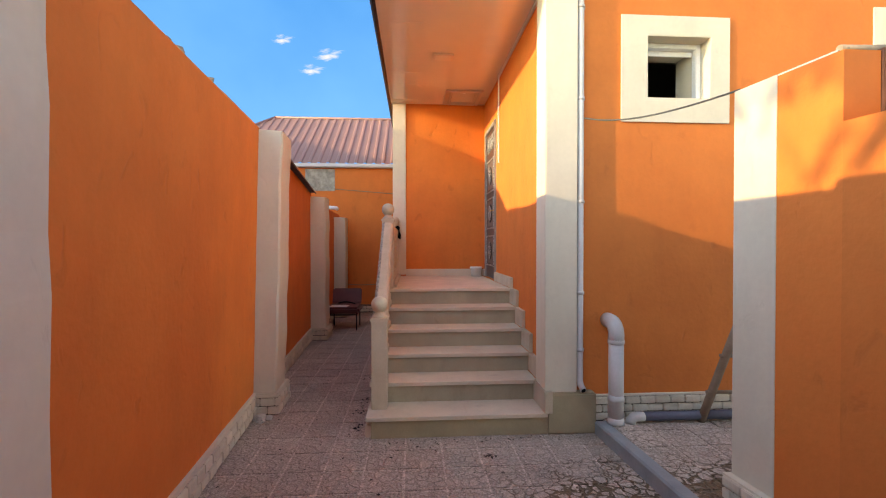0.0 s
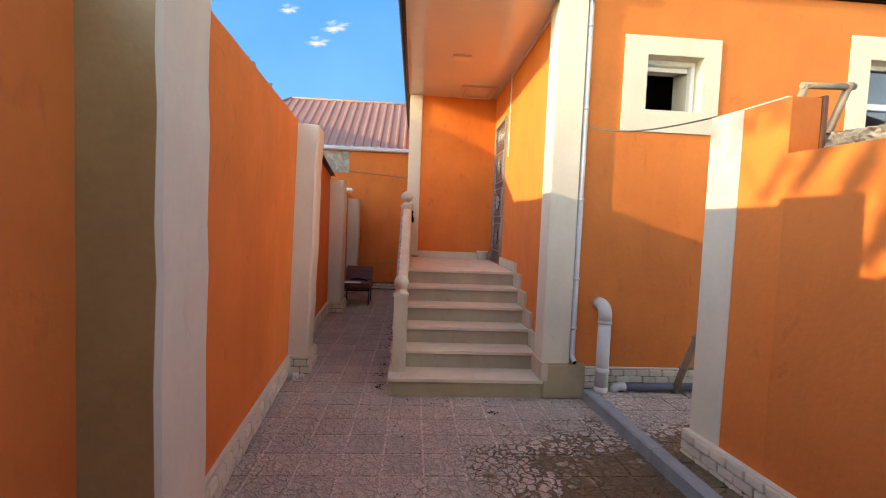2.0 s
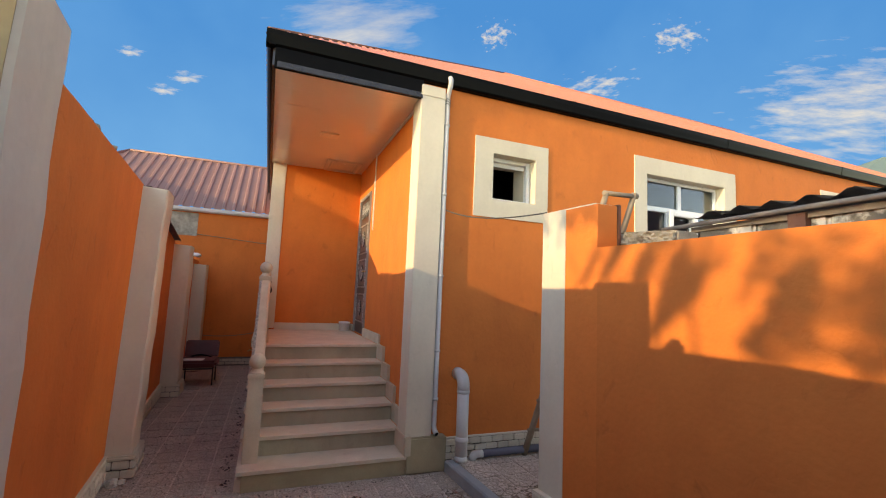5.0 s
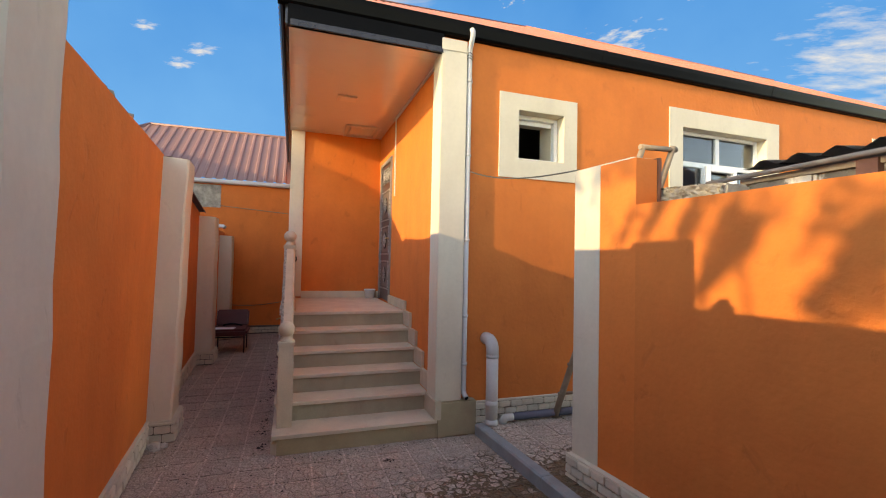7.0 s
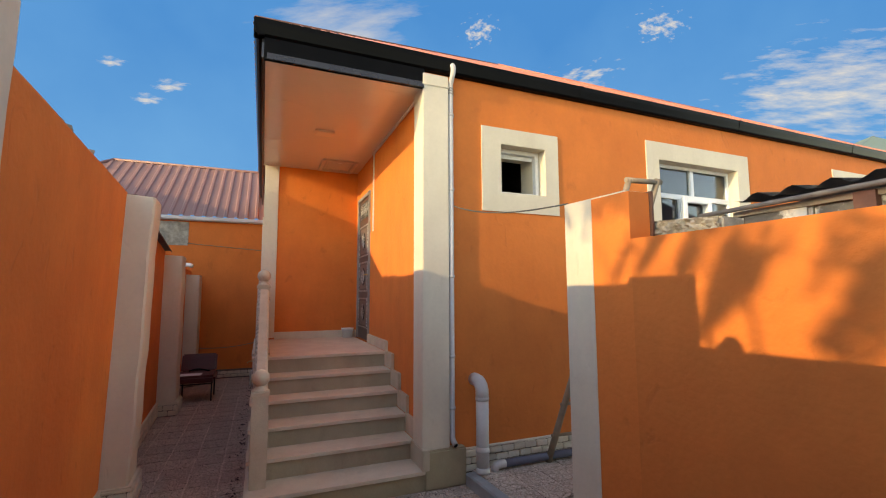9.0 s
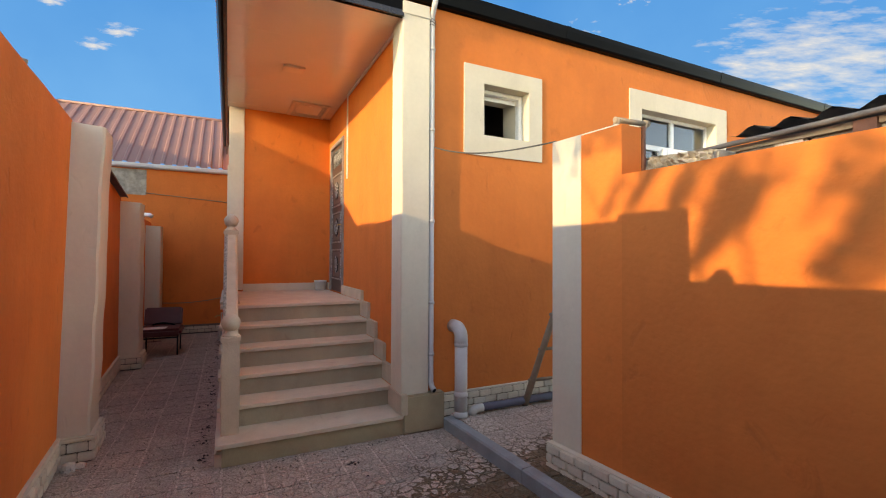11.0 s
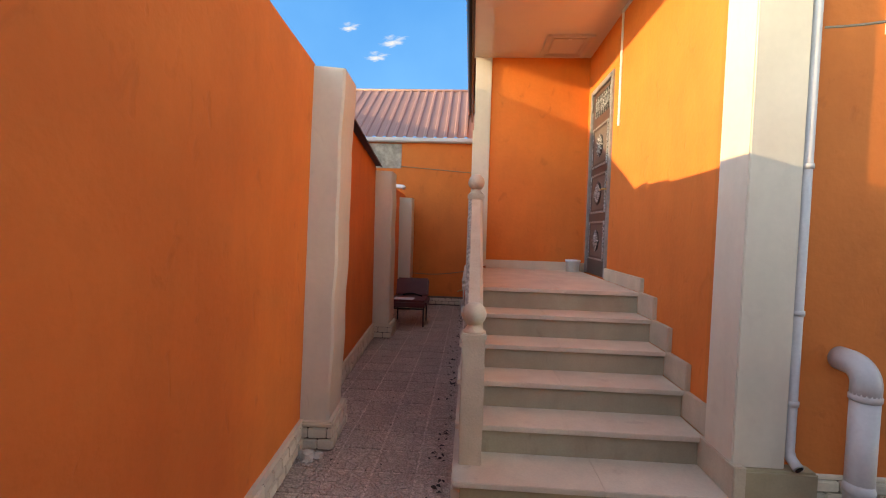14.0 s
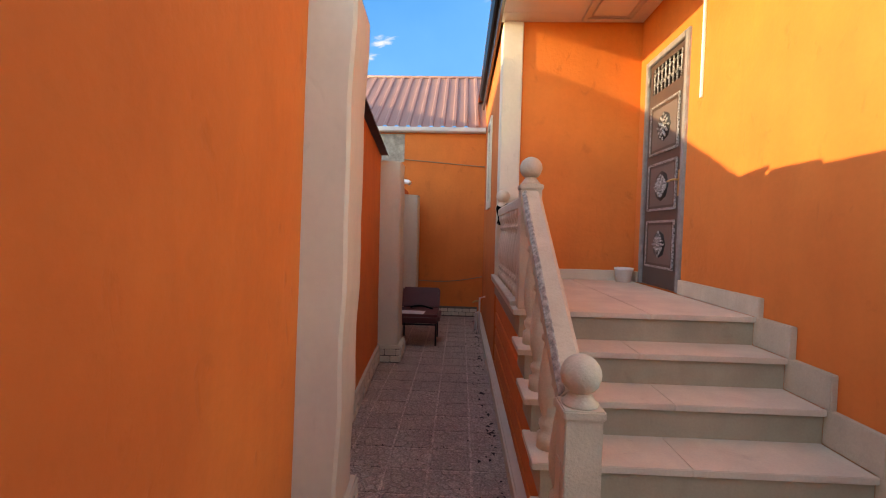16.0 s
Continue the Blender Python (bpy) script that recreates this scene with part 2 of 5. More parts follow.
def sky_material():
    """Clear evening blue, paler towards the horizon, with faint high haze."""
    m = bpy.data.materials.new("clear_blue_sky")
    m.use_nodes = True
    n, l = m.node_tree.nodes, m.node_tree.links
    n.remove(n["Principled BSDF"])
    geo, sep, rg = n.new("ShaderNodeNewGeometry"), n.new("ShaderNodeSeparateXYZ"), n.new("ShaderNodeMapRange")
    l.new(geo.outputs["Position"], sep.inputs[0])
    rg.inputs["From Max"].default_value = 900.0
    l.new(sep.outputs["Z"], rg.inputs["Value"])
    ns = n.new("ShaderNodeTexNoise")
    ns.inputs["Scale"].default_value, ns.inputs["Detail"].default_value = 0.004, 5
    l.new(geo.outputs["Position"], ns.inputs["Vector"])
    hz = n.new("ShaderNodeMath")
    hz.operation = "MULTIPLY_ADD"
    hz.inputs[1].default_value = -0.5
    l.new(ns.outputs["Fac"], hz.inputs[0])
    l.new(rg.outputs[0], hz.inputs[2])
    ramp = n.new("ShaderNodeValToRGB")
    ramp.color_ramp.elements[0].position, ramp.color_ramp.elements[0].color = -0.0, (0.045, 0.215, 0.56, 1)
    ramp.color_ramp.elements[1].position, ramp.color_ramp.elements[1].color = 0.55, (0.013, 0.145, 0.48, 1)
    l.new(hz.outputs[0], ramp.inputs["Fac"])
    em = n.new("ShaderNodeEmission")
    em.inputs["Strength"].default_value = 1.18
    l.new(ramp.outputs[0], em.inputs["Color"])
    l.new(em.outputs[0], n["Material Output"].inputs[0])
    return m


SKY_BLUE = sky_material()


def tile_material(name, base, second):
    """Concrete paving with a raised crazy-stone pattern, a darker tone in the hollows and damp patches."""
    m = material(name, base, second, 3.5, 0.85, bump=0.45, grain=170, spread=0.07)
    n, l = m.node_tree.nodes, m.node_tree.links
    b = n["Principled BSDF"]
    geo = n.new("ShaderNodeNewGeometry")
    warp = n.new("ShaderNodeTexNoise")
    warp.inputs["Scale"].default_value = 14
    l.new(geo.outputs["Position"], warp.inputs["Vector"])
    off = n.new("ShaderNodeVectorMath")
    off.operation = "MULTIPLY_ADD"
    off.inputs[1].default_value = (0.11, 0.11, 0.0)
    l.new(warp.outputs["Color"], off.inputs[0])
    l.new(geo.outputs["Position"], off.inputs[2])
    vor = n.new("ShaderNodeTexVoronoi")
    vor.feature = "DISTANCE_TO_EDGE"
    vor.inputs["Scale"].default_value = 16
    l.new(off.outputs[0], vor.inputs["Vector"])
    edge = n.new("ShaderNodeMapRange")
    edge.inputs["From Min"].default_value, edge.inputs["From Max"].default_value = 0.02, 0.16
    l.new(vor.outputs["Distance"], edge.inputs["Value"])
    bp = n.new("ShaderNodeBump")
    bp.inputs["Strength"].default_value, bp.inputs["Distance"].default_value = 1.0, 0.010
    l.new(edge.outputs[0], bp.inputs["Height"])
    old = b.inputs["Normal"].links[0].from_socket
    l.new(old, bp.inputs["Normal"])
    l.new(bp.outputs[0], b.inputs["Normal"])
    colour = b.inputs["Base Color"].links[0].from_socket
    groove_tone = n.new("ShaderNodeMixRGB")
    groove_tone.blend_type = "MIX"
    groove_tone.inputs["Color2"].default_value = (0.30, 0.25, 0.205, 1)
    inv = n.new("ShaderNodeMath")
    inv.operation = "MULTIPLY_ADD"
    inv.inputs[1].default_value, inv.inputs[2].default_value = -0.30, 0.30
    l.new(edge.outputs[0], inv.inputs[0])
    l.new(inv.outputs[0], groove_tone.inputs["Fac"])
    l.new(colour, groove_tone.inputs["Color1"])
    speck = n.new("ShaderNodeTexNoise")
    speck.inputs["Scale"].default_value, speck.inputs["Detail"].default_value, speck.inputs["Roughness"].default_value = 75.0, 3, 0.7
    l.new(geo.outputs["Position"], speck.inputs["Vector"])
    sr = n.new("ShaderNodeValToRGB")
    sr.color_ramp.elements[0].position, sr.color_ramp.elements[0].color = 0.33, (0.62, 0.60, 0.58, 1)
    sr.color_ramp.elements[1].position, sr.color_ramp.elements[1].color = 0.66, (1.35, 1.35, 1.34, 1)
    mid = sr.color_ramp.elements.new(0.5)
    mid.color = (0.98, 0.98, 0.98, 1)
    l.new(speck.outputs["Fac"], sr.inputs["Fac"])
    sp = n.new("ShaderNodeMixRGB")
    sp.blend_type = "MULTIPLY"
    sp.inputs["Fac"].default_value = 1.0
    l.new(groove_tone.outputs[0], sp.inputs["Color1"])
    l.new(sr.outputs[0], sp.inputs["Color2"])
    # damp stain between the step and the kerb
    sep = n.new("ShaderNodeVectorMath")
    sep.operation = "SUBTRACT"
    sep.inputs[1].default_value = (2.0, 2.40, 0.0)
    l.new(geo.outputs["Position"], sep.inputs[0])
    sc = n.new("ShaderNodeVectorMath")
    sc.operation = "MULTIPLY"
    sc.inputs[1].default_value = (0.80, 0.95, 0.0)
    l.new(sep.outputs[0], sc.inputs[0])
    ln = n.new("ShaderNodeVectorMath")
    ln.operation = "LENGTH"
    l.new(sc.outputs[0], ln.inputs[0])
    wob = n.new("ShaderNodeTexNoise")
    wob.inputs["Scale"].default_value, wob.inputs["Detail"].default_value = 3.0, 6
    l.new(geo.outputs["Position"], wob.inputs["Vector"])
    sm = n.new("ShaderNodeMath")
    sm.operation = "MULTIPLY_ADD"
    sm.inputs[1].default_value = 1.3
    l.new(wob.outputs["Fac"], sm.inputs[0])
    l.new(ln.outputs["Value"], sm.inputs[2])
    lift = n.new("ShaderNodeMath")
    lift.operation = "MULTIPLY_ADD"
    lift.inputs[1].default_value = 0.45
    l.new(edge.outputs[0], lift.inputs[0])
    l.new(sm.outputs[0], lift.inputs[2])
    wet = n.new("ShaderNodeMapRange")
    wet.inputs["From Min"].default_value, wet.inputs["From Max"].default_value = 1.50, 1.68
    wet.inputs["To Min"].default_value, wet.inputs["To Max"].default_value = 1.0, 0.0
    l.new(lift.outputs[0], wet.inputs["Value"])
    damp = n.new("ShaderNodeMixRGB")
    damp.blend_type = "MULTIPLY"
    damp.inputs["Color2"].default_value = (0.36, 0.29, 0.20, 1)
    l.new(wet.outputs[0], damp.inputs["Fac"])
    l.new(sp.outputs[0], damp.inputs["Color1"])
    l.new(damp.outputs[0], b.inputs["Base Color"])
    gl = n.new("ShaderNodeMapRange")
    gl.inputs["To Min"].default_value, gl.inputs["To Max"].default_value = 0.85, 0.5
    l.new(wet.outputs[0], gl.inputs["Value"])
    l.new(gl.outputs[0], b.inputs["Roughness"])
    return m


TILE_MAT = tile_material("paving_tile", (0.55, 0.44, 0.37), (0.41, 0.33, 0.275))
JOINT = tile_material("paving_joint", (0.66, 0.54, 0.46), (0.52, 0.42, 0.355))


# ---------------------------------------------------------------- building helpers
def box(x0, x1, y0, y1, z0, z1, bev=0.0, bm=None):
    own = bmesh.new()
    vs = [own.verts.new((x, y, z)) for z in (z0, z1) for y in (y0, y1) for x in (x0, x1)]
    for f in ((0, 2, 3, 1), (4, 5, 7, 6), (0, 1, 5, 4), (2, 6, 7, 3), (0, 4, 6, 2), (1, 3, 7, 5)):
        own.faces.new([vs[i] for i in f])
    if bev:
        bmesh.ops.bevel(own, geom=own.edges[:], offset=bev, segments=2, affect="EDGES", clamp_overlap=True)
    if bm is None:
        return own
    return join(bm, own)


def join(bm, other):
    me = bpy.data.meshes.new("scratch")
    other.to_mesh(me)
    other.free()
    bm.from_mesh(me)
    bpy.data.meshes.remove(me)
    return bm


def moved(bm, m):
    bmesh.ops.transform(bm, matrix=m, verts=bm.verts[:])
    return bm


def lathe(profile, x=0.0, y=0.0, z=0.0, seg=20):
    """A turned body round an upright axis: profile is (radius, height) from the bottom to the top."""
    bm = bmesh.new()
    rings = [[bm.verts.new((x + r * math.cos(2 * math.pi * i / seg), y + r * math.sin(2 * math.pi * i / seg), z + h)) for i in range(seg)] for r, h in profile]
    for a, b in zip(rings, rings[1:]):
        for i in range(seg):
            f = bm.faces.new((a[i], a[(i + 1) % seg], b[(i + 1) % seg], b[i]))
            f.smooth = True
    bm.faces.new(rings[0][::-1])
    bm.faces.new(rings[-1])
    return bm


def tube(points, r, seg=12, close=True):
    """A round bar or pipe along a line of points."""
    bm = bmesh.new()
    pts = [Vector(p) for p in points]
    rings = []
    side = None
    for i, p in enumerate(pts):
        d = (pts[min(i + 1, len(pts) - 1)] - pts[max(i - 1, 0)]).normalized()
        if side is None:
            side = d.orthogonal().normalized()
        side = (side - d * side.dot(d)).normalized()
        up = d.cross(side)
        rr = r[i] if isinstance(r, (list, tuple)) else r
        rings.append([bm.verts.new(p + rr * (side * math.cos(2 * math.pi * k / seg) + up * math.sin(2 * math.pi * k / seg))) for k in range(seg)])
    for a, b in zip(rings, rings[1:]):
        for k in range(seg):
            f = bm.faces.new((a[k], a[(k + 1) % seg], b[(k + 1) % seg], b[k]))
            f.smooth = True
    if close:
        bm.faces.new(rings[0][::-1])
        bm.faces.new(rings[-1])
    return bm


def ball(r, x, y, z, seg=24):
    bm = bmesh.new()
    bmesh.ops.create_uvsphere(bm, u_segments=seg, v_segments=seg // 2, radius=r)
    for f in bm.faces:
        f.smooth = True
    return moved(bm, pose(x, y, z))


def arc(cx, cy, cz, r, a0, a1, plane="xz", n=8):
    out = []
    for i in range(n + 1):
        a = radians(a0 + (a1 - a0) * i / n)
        c, s = r * math.cos(a), r * math.sin(a)
        out.append((cx + c, cy, cz + s) if plane == "xz" else (cx, cy + c, cz + s) if plane == "yz" else (cx + c, cy + s, cz))
    return out


def thing(name, x, y, z, label, category, group="", kind=""):
    ob = new(name)
    ob.empty_display_size = 0.1
    ob.location = (x, y, z)
    return tagged(ob, label, category, group, kind)


def base_of(ob):
    at = Vector((0, 0, 0))
    while ob:
        at += ob.location
        ob = ob.parent
    return at


def part(name, bm, mat, parent=None, label=""):
    """One mesh, given in world coordinates, under a thing or a part."""
    bmesh.ops.recalc_face_normals(bm, faces=bm.faces[:])
    if parent:
        bmesh.ops.translate(bm, vec=-base_of(parent), verts=bm.verts[:])
    me = bpy.data.meshes.new(name)
    bm.to_mesh(me)
    bm.free()
    me.materials.append(mat)
    ob = new(name, me)
    ob.parent = parent
    return tagged(ob, label)


def structure(name, bm, mat, label, category):
    return tagged(part(name, bm, mat), label, category, kind="structure")


def pieces(name, mesh, parent, matrices):
    """Alike pieces as objects of their own on one mesh."""
    for m in matrices:
        ob = new(name, mesh)
        ob.parent = parent
        ob.matrix_basis = m


def piece_mesh(name, bm, mat):
    me = bpy.data.meshes.new(name)
    bmesh.ops.recalc_face_normals(bm, faces=bm.faces[:])
    bm.to_mesh(me)
    bm.free()
    me.materials.append(mat)
    return me


def holed(u0, u1, z0, z1, holes, put):
    """Fills a wall from u0 to u1 and z0 to z1 but for the holes (ua, ub, za, zb), by calling put(ua, ub, za, zb) for each block."""
    at = u0
    for ua, ub, za, zb in sorted(holes):
        if ua > at:
            put(at, ua, z0, z1)
        if za > z0:
            put(ua, ub, z0, za)
        if zb < z1:
            put(ua, ub, zb, z1)
        at = ub
    if at < u1:
        put(at, u1, z0, z1)


brick_full = piece_mesh("brick", box(-0.058, 0.058, -0.012, 0.012, -0.026, 0.026, 0.005), BRICK)
brick_half = piece_mesh("brick_half", box(-0.027, 0.027, -0.012, 0.012, -0.026, 0.026, 0.005), BRICK)


def brick_courses(parent, m, length, courses, z0=0.0, step=0.122, rise=0.06):
    """Rows of facing bricks on the local plane y = 0, from x = 0 to length, looking towards -y."""
    inv = Matrix.Translation(-base_of(parent))
    for c in range(courses):
        x = -(0.061 if c % 2 else 0.0)
        while x < length - 0.01:
            a, b = max(x, 0), min(x + step, length)
            if b - a > 0.03:
                wob = random.uniform(-0.003, 0.003)
                me = brick_full if b - a > 0.09 else brick_half
                k = (b - a) / step if me is brick_full else (b - a) / 0.061
                ob = new("brick", me)
                ob.parent = parent
                ob.matrix_basis = inv @ m @ pose((a + b) / 2, -0.012 + wob, z0 + rise * (c + 0.5), 0, random.uniform(-0.6, 0.6), random.uniform(-0.8, 0.8)) @ Matrix.Diagonal((k, 1, rise / 0.06, 1))
            x += step


def bricks_between(parent, a, b, courses, z0=0.0, rise=0.06):
    """Facing bricks from a to b (seen with a at the left hand)."""
    (ax, ay), (bx, by) = a, b
    brick_courses(parent, pose(ax, ay, 0, 0, 0, math.degrees(math.atan2(by - ay, bx - ax))), math.hypot(bx - ax, by - ay), courses, z0, rise=rise)


# ---------------------------------------------------------------- ground
structure("ground", box(-400, 400, -400, 400, -0.35, -0.022), EARTH, "dusty earth that reaches the horizon", "ground")
platform = structure("pavement_platform", box(2.115, 14.0, -3.4, 3.84, -0.02, 0.0925), JOINT, "raised paved strip in front of the house wall", "pavement")
pavement = structure("pavement", box(-0.95, 2.10, -3.4, 9.92, -0.06, -0.005), JOINT, "dusty paved passage between orange walls", "pavement")

# ---------------------------------------------------------------- garden wall with piers
def slab_between(a, b, back, z0, za, zb, lean=0.0):
    """An upright slab whose face runs from a to b, with its thickness behind it (to the left of the way), its top sloping from za to zb."""
    (ax, ay), (bx, by) = a, b
    d = Vector((bx - ax, by - ay, 0)).normalized()
    n = Vector((-d.y, d.x, 0)) * back
    bm = bmesh.new()
    rows = []
    count = max(2, int(math.hypot(bx - ax, by - ay) / 0.25))
    for i in range(count + 1):
        f = i / count
        p = Vector((ax + (bx - ax) * f, ay + (by - ay) * f, 0))
        top = za + (zb - za) * f + (0.012 * noise.noise((i * 0.7, ax, ay)) if 0 < i < count else 0)
        rows.append([bm.verts.new(v) for v in (p + Vector((0, 0, z0)), p + Vector((lean, 0, top)), p + n + Vector((lean, 0, top)), p + n + Vector((0, 0, z0)))])
    for r, s in zip(rows, rows[1:]):
        for k in range(4):
            bm.faces.new((r[k], r[(k + 1) % 4], s[(k + 1) % 4], s[k]))
    bm.faces.new(rows[0][::-1])
    bm.faces.new(rows[-1])
    return bm


W0, W1, W2, W3 = (-0.29, -1.0), (-0.450, 1.42), (-0.699, 4.40), (-0.88, 7.30)
W4 = (-0.90, 9.92)


def wall_run(number, a, b, za, zb, plinth=0.17, lean=0.0):
    ob = structure("wall_garden_%d" % number, slab_between((a[0] - 0.008, a[1]), (b[0] - 0.008, b[1]), 0.20, 0, za, zb, lean), ORANGE, "orange plastered garden wall with a low white brick plinth", "wall")
    part("plinth_core", slab_between((a[0] - 0.008, a[1]), (b[0] - 0.008, b[1]), -0.006, 0, plinth - 0.01, plinth - 0.01), MORTAR, ob, "dark mortar behind the plinth bricks")
    part("plinth_cap", slab_between((a[0] - 0.008, a[1]), (b[0] - 0.008, b[1]), -0.026, plinth - 0.012, plinth + 0.02, plinth + 0.02), CREAM, ob, "cream mortar fillet")
    return ob


garden_walls = [wall_run(1, W0, W1, 2.13, 2.13), wall_run(2, W1, W2, 2.435, 2.435, lean=0.05), wall_run(3, W2, W3, 2.475, 2.205), wall_run(4, W3, W4, 2.10, 2.06)]


def pier(x, y, turn, height, width=0.36, depth=0.185, lean=0.0, dark_face=False):
    m = pose(x, y, 0, 0, 0, turn)
    p = thing("garden_pier", x, y, 0, "cream painted pier of the garden wall on a white brick foot", "pier", "piers of the garden wall", "structure")
    bm = bmesh.new()
    rows = 14
    rings = []
    for i in range(rows + 1):
        z = 0.17 + (height - 0.17) * i / rows
        k = 0.010 * noise.noise((i * 0.5, y, 1.0)) + lean * i / rows
        top = 0.0 if i < rows else 0.02
        rings.append([bm.verts.new((px + k, py + 0.5 * k, z - (top if px > depth / 2 else 0))) for px, py in ((-0.2, 0), (depth - 0.015, 0), (depth, 0.015), (depth, width - 0.015), (depth - 0.015, width), (-0.2, width))])
    for a, b in zip(rings, rings[1:]):
        for k in range(6):
            bm.faces.new((a[k], a[(k + 1) % 6], b[(k + 1) % 6], b[k]))
    bm.faces.new(rings[0][::-1])
    bm.faces.new(rings[-1])
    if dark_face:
        # thin dark olive slab over the face, darker than the cream shaft
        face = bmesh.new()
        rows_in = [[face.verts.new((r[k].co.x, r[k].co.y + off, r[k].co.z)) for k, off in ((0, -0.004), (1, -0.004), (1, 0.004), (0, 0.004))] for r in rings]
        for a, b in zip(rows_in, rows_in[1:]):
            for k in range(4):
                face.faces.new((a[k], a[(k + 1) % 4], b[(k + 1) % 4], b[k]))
        part("painted_face", moved(face, m), OLIVE, p, "dark olive face of the pier")
    part("shaft", moved(bm, m), CREAM, p)
    part("foot", moved(box(-0.2, depth + 0.012, -0.012, width + 0.012, 0, 0.165), m), MORTAR, p, "mortar core of the brick foot")
    part("foot_cap", moved(box(-0.2, depth + 0.036, -0.036, width + 0.036, 0.15, 0.185, 0.012), m), CREAM, p)
    for a, b in (((0.0, -0.014), (depth + 0.03, -0.014)), ((depth + 0.014, -0.03), (depth + 0.014, width + 0.03)), ((depth + 0.03, width + 0.014), (0.0, width + 0.014))):
        q, r = m @ Vector((*a, 0)), m @ Vector((*b, 0))
        bricks_between(p, (q.x, q.y), (r.x, r.y), 2, 0.008, 0.071)
    return p


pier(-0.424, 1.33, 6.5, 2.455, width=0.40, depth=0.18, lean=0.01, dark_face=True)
pier(-0.700, 4.345, 3.6, 2.43, lean=0.055)
pier(-0.865, 7.245, 1.0, 2.17, depth=0.20)
pier(-0.885, 9.30, 0.5, 1.985, depth=0.20)
for wall, a, b in ((garden_walls[1], (W1[0] - 0.02, 1.8), W2), (garden_walls[2], (-0.74, 4.8), W3), (garden_walls[3], (-0.882, 7.7), W4)):
    bricks_between(wall, (a[0] + 0.001, a[1]), (b[0] + 0.001, b[1]), 2, 0.010, 0.074)

# ---------------------------------------------------------------- house
house_front = bmesh.new()
W1H, W2H, W3H = (2.468, 2.99, 2.583, 3.075), (4.552, 5.90, 1.95, 3.158), (8.16, 9.5, 1.95, 3.19)
holed(1.70, 13.0, 0.0, 3.70, [W1H, W2H, W3H], lambda a, b, c, d: box(a, b, 3.88, 4.20, c, d, 0, house_front))
wall_south = structure("wall_south", house_front, ORANGE, "orange plastered front wall of the house", "wall")
house_side = bmesh.new()
DOOR = (6.10, 6.82, 0.981, 3.02)
holed(4.20, 7.02, 0.0, 3.62, [DOOR], lambda a, b, c, d: box(1.70, 2.02, a, b, c, d, 0, house_side))
wall_porch = structure("wall_porch", house_side, ORANGE, "orange plastered wall of the entrance porch", "wall")
structure("wall_porch_back", box(0.54, 1.70, 7.015, 7.30, 0.0, 3.62), ORANGE, "orange plastered end wall of the entrance porch", "wall")
structure("wall_west", box(0.36, 0.60, 7.30, 10.3, 0.0, 3.62), ORANGE, "orange plastered side wall of the house", "wall")
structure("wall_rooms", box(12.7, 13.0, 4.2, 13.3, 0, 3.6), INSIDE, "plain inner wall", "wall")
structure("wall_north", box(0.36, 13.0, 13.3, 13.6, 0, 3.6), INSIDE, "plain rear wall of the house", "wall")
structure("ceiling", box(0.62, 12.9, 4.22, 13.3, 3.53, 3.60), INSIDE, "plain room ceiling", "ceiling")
# added partitions: they keep light out of the small window's opening
structure("wall_closet", box(2.10, 2.16, 4.2, 5.6, 1.0, 3.53), INSIDE, "unseen partition added to keep the small window dark", "wall")
structure("wall_closet_end", box(2.16, 4.0, 5.5, 5.6, 1.0, 3.53), INSIDE, "unseen partition added to keep the small window dark", "wall")
structure("wall_closet_side", box(3.9, 4.0, 4.2, 5.5, 1.0, 3.53), INSIDE, "unseen partition added to keep the small window dark", "wall")
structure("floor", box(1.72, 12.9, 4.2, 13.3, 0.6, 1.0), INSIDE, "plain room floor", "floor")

pilaster = structure("pilaster", box(1.652, 1.90, 3.826, 4.080, 0.31, 3.62, 0.006), CREAM, "cream painted corner pilaster of the house", "pilaster")
structure("pilaster_base", box(1.662, 2.045, 3.80, 3.93, 0.0, 0.312, 0.012), RISER_STAINED, "stained limestone block under the corner pilaster", "pilaster")
structure("porch_column", box(0.352, 0.545, 6.99, 7.30, 1.0, 3.50, 0.008), CREAM, "cream painted column at the porch end", "column")
soffit = box(0.33, 1.70, 3.85, 7.02, 3.503, 3.53)
for i in range(16):
    y, tip = 3.852 + 0.198 * i, random.uniform(-0.12, 0.12)
    join(soffit, moved(box(-0.685, 0.685, -0.0989, 0.0989, -0.004, 0.004), pose(1.015, y + 0.099, 3.4995, tip, random.uniform(-0.12, 0.12))))
structure("soffit", soffit, SOFFIT, "glossy tan panelled porch ceiling", "ceiling")

part("collar", box(1.645, 1.907, 3.819, 4.086, 3.505, 3.524, 0.004), CREAM, pilaster)

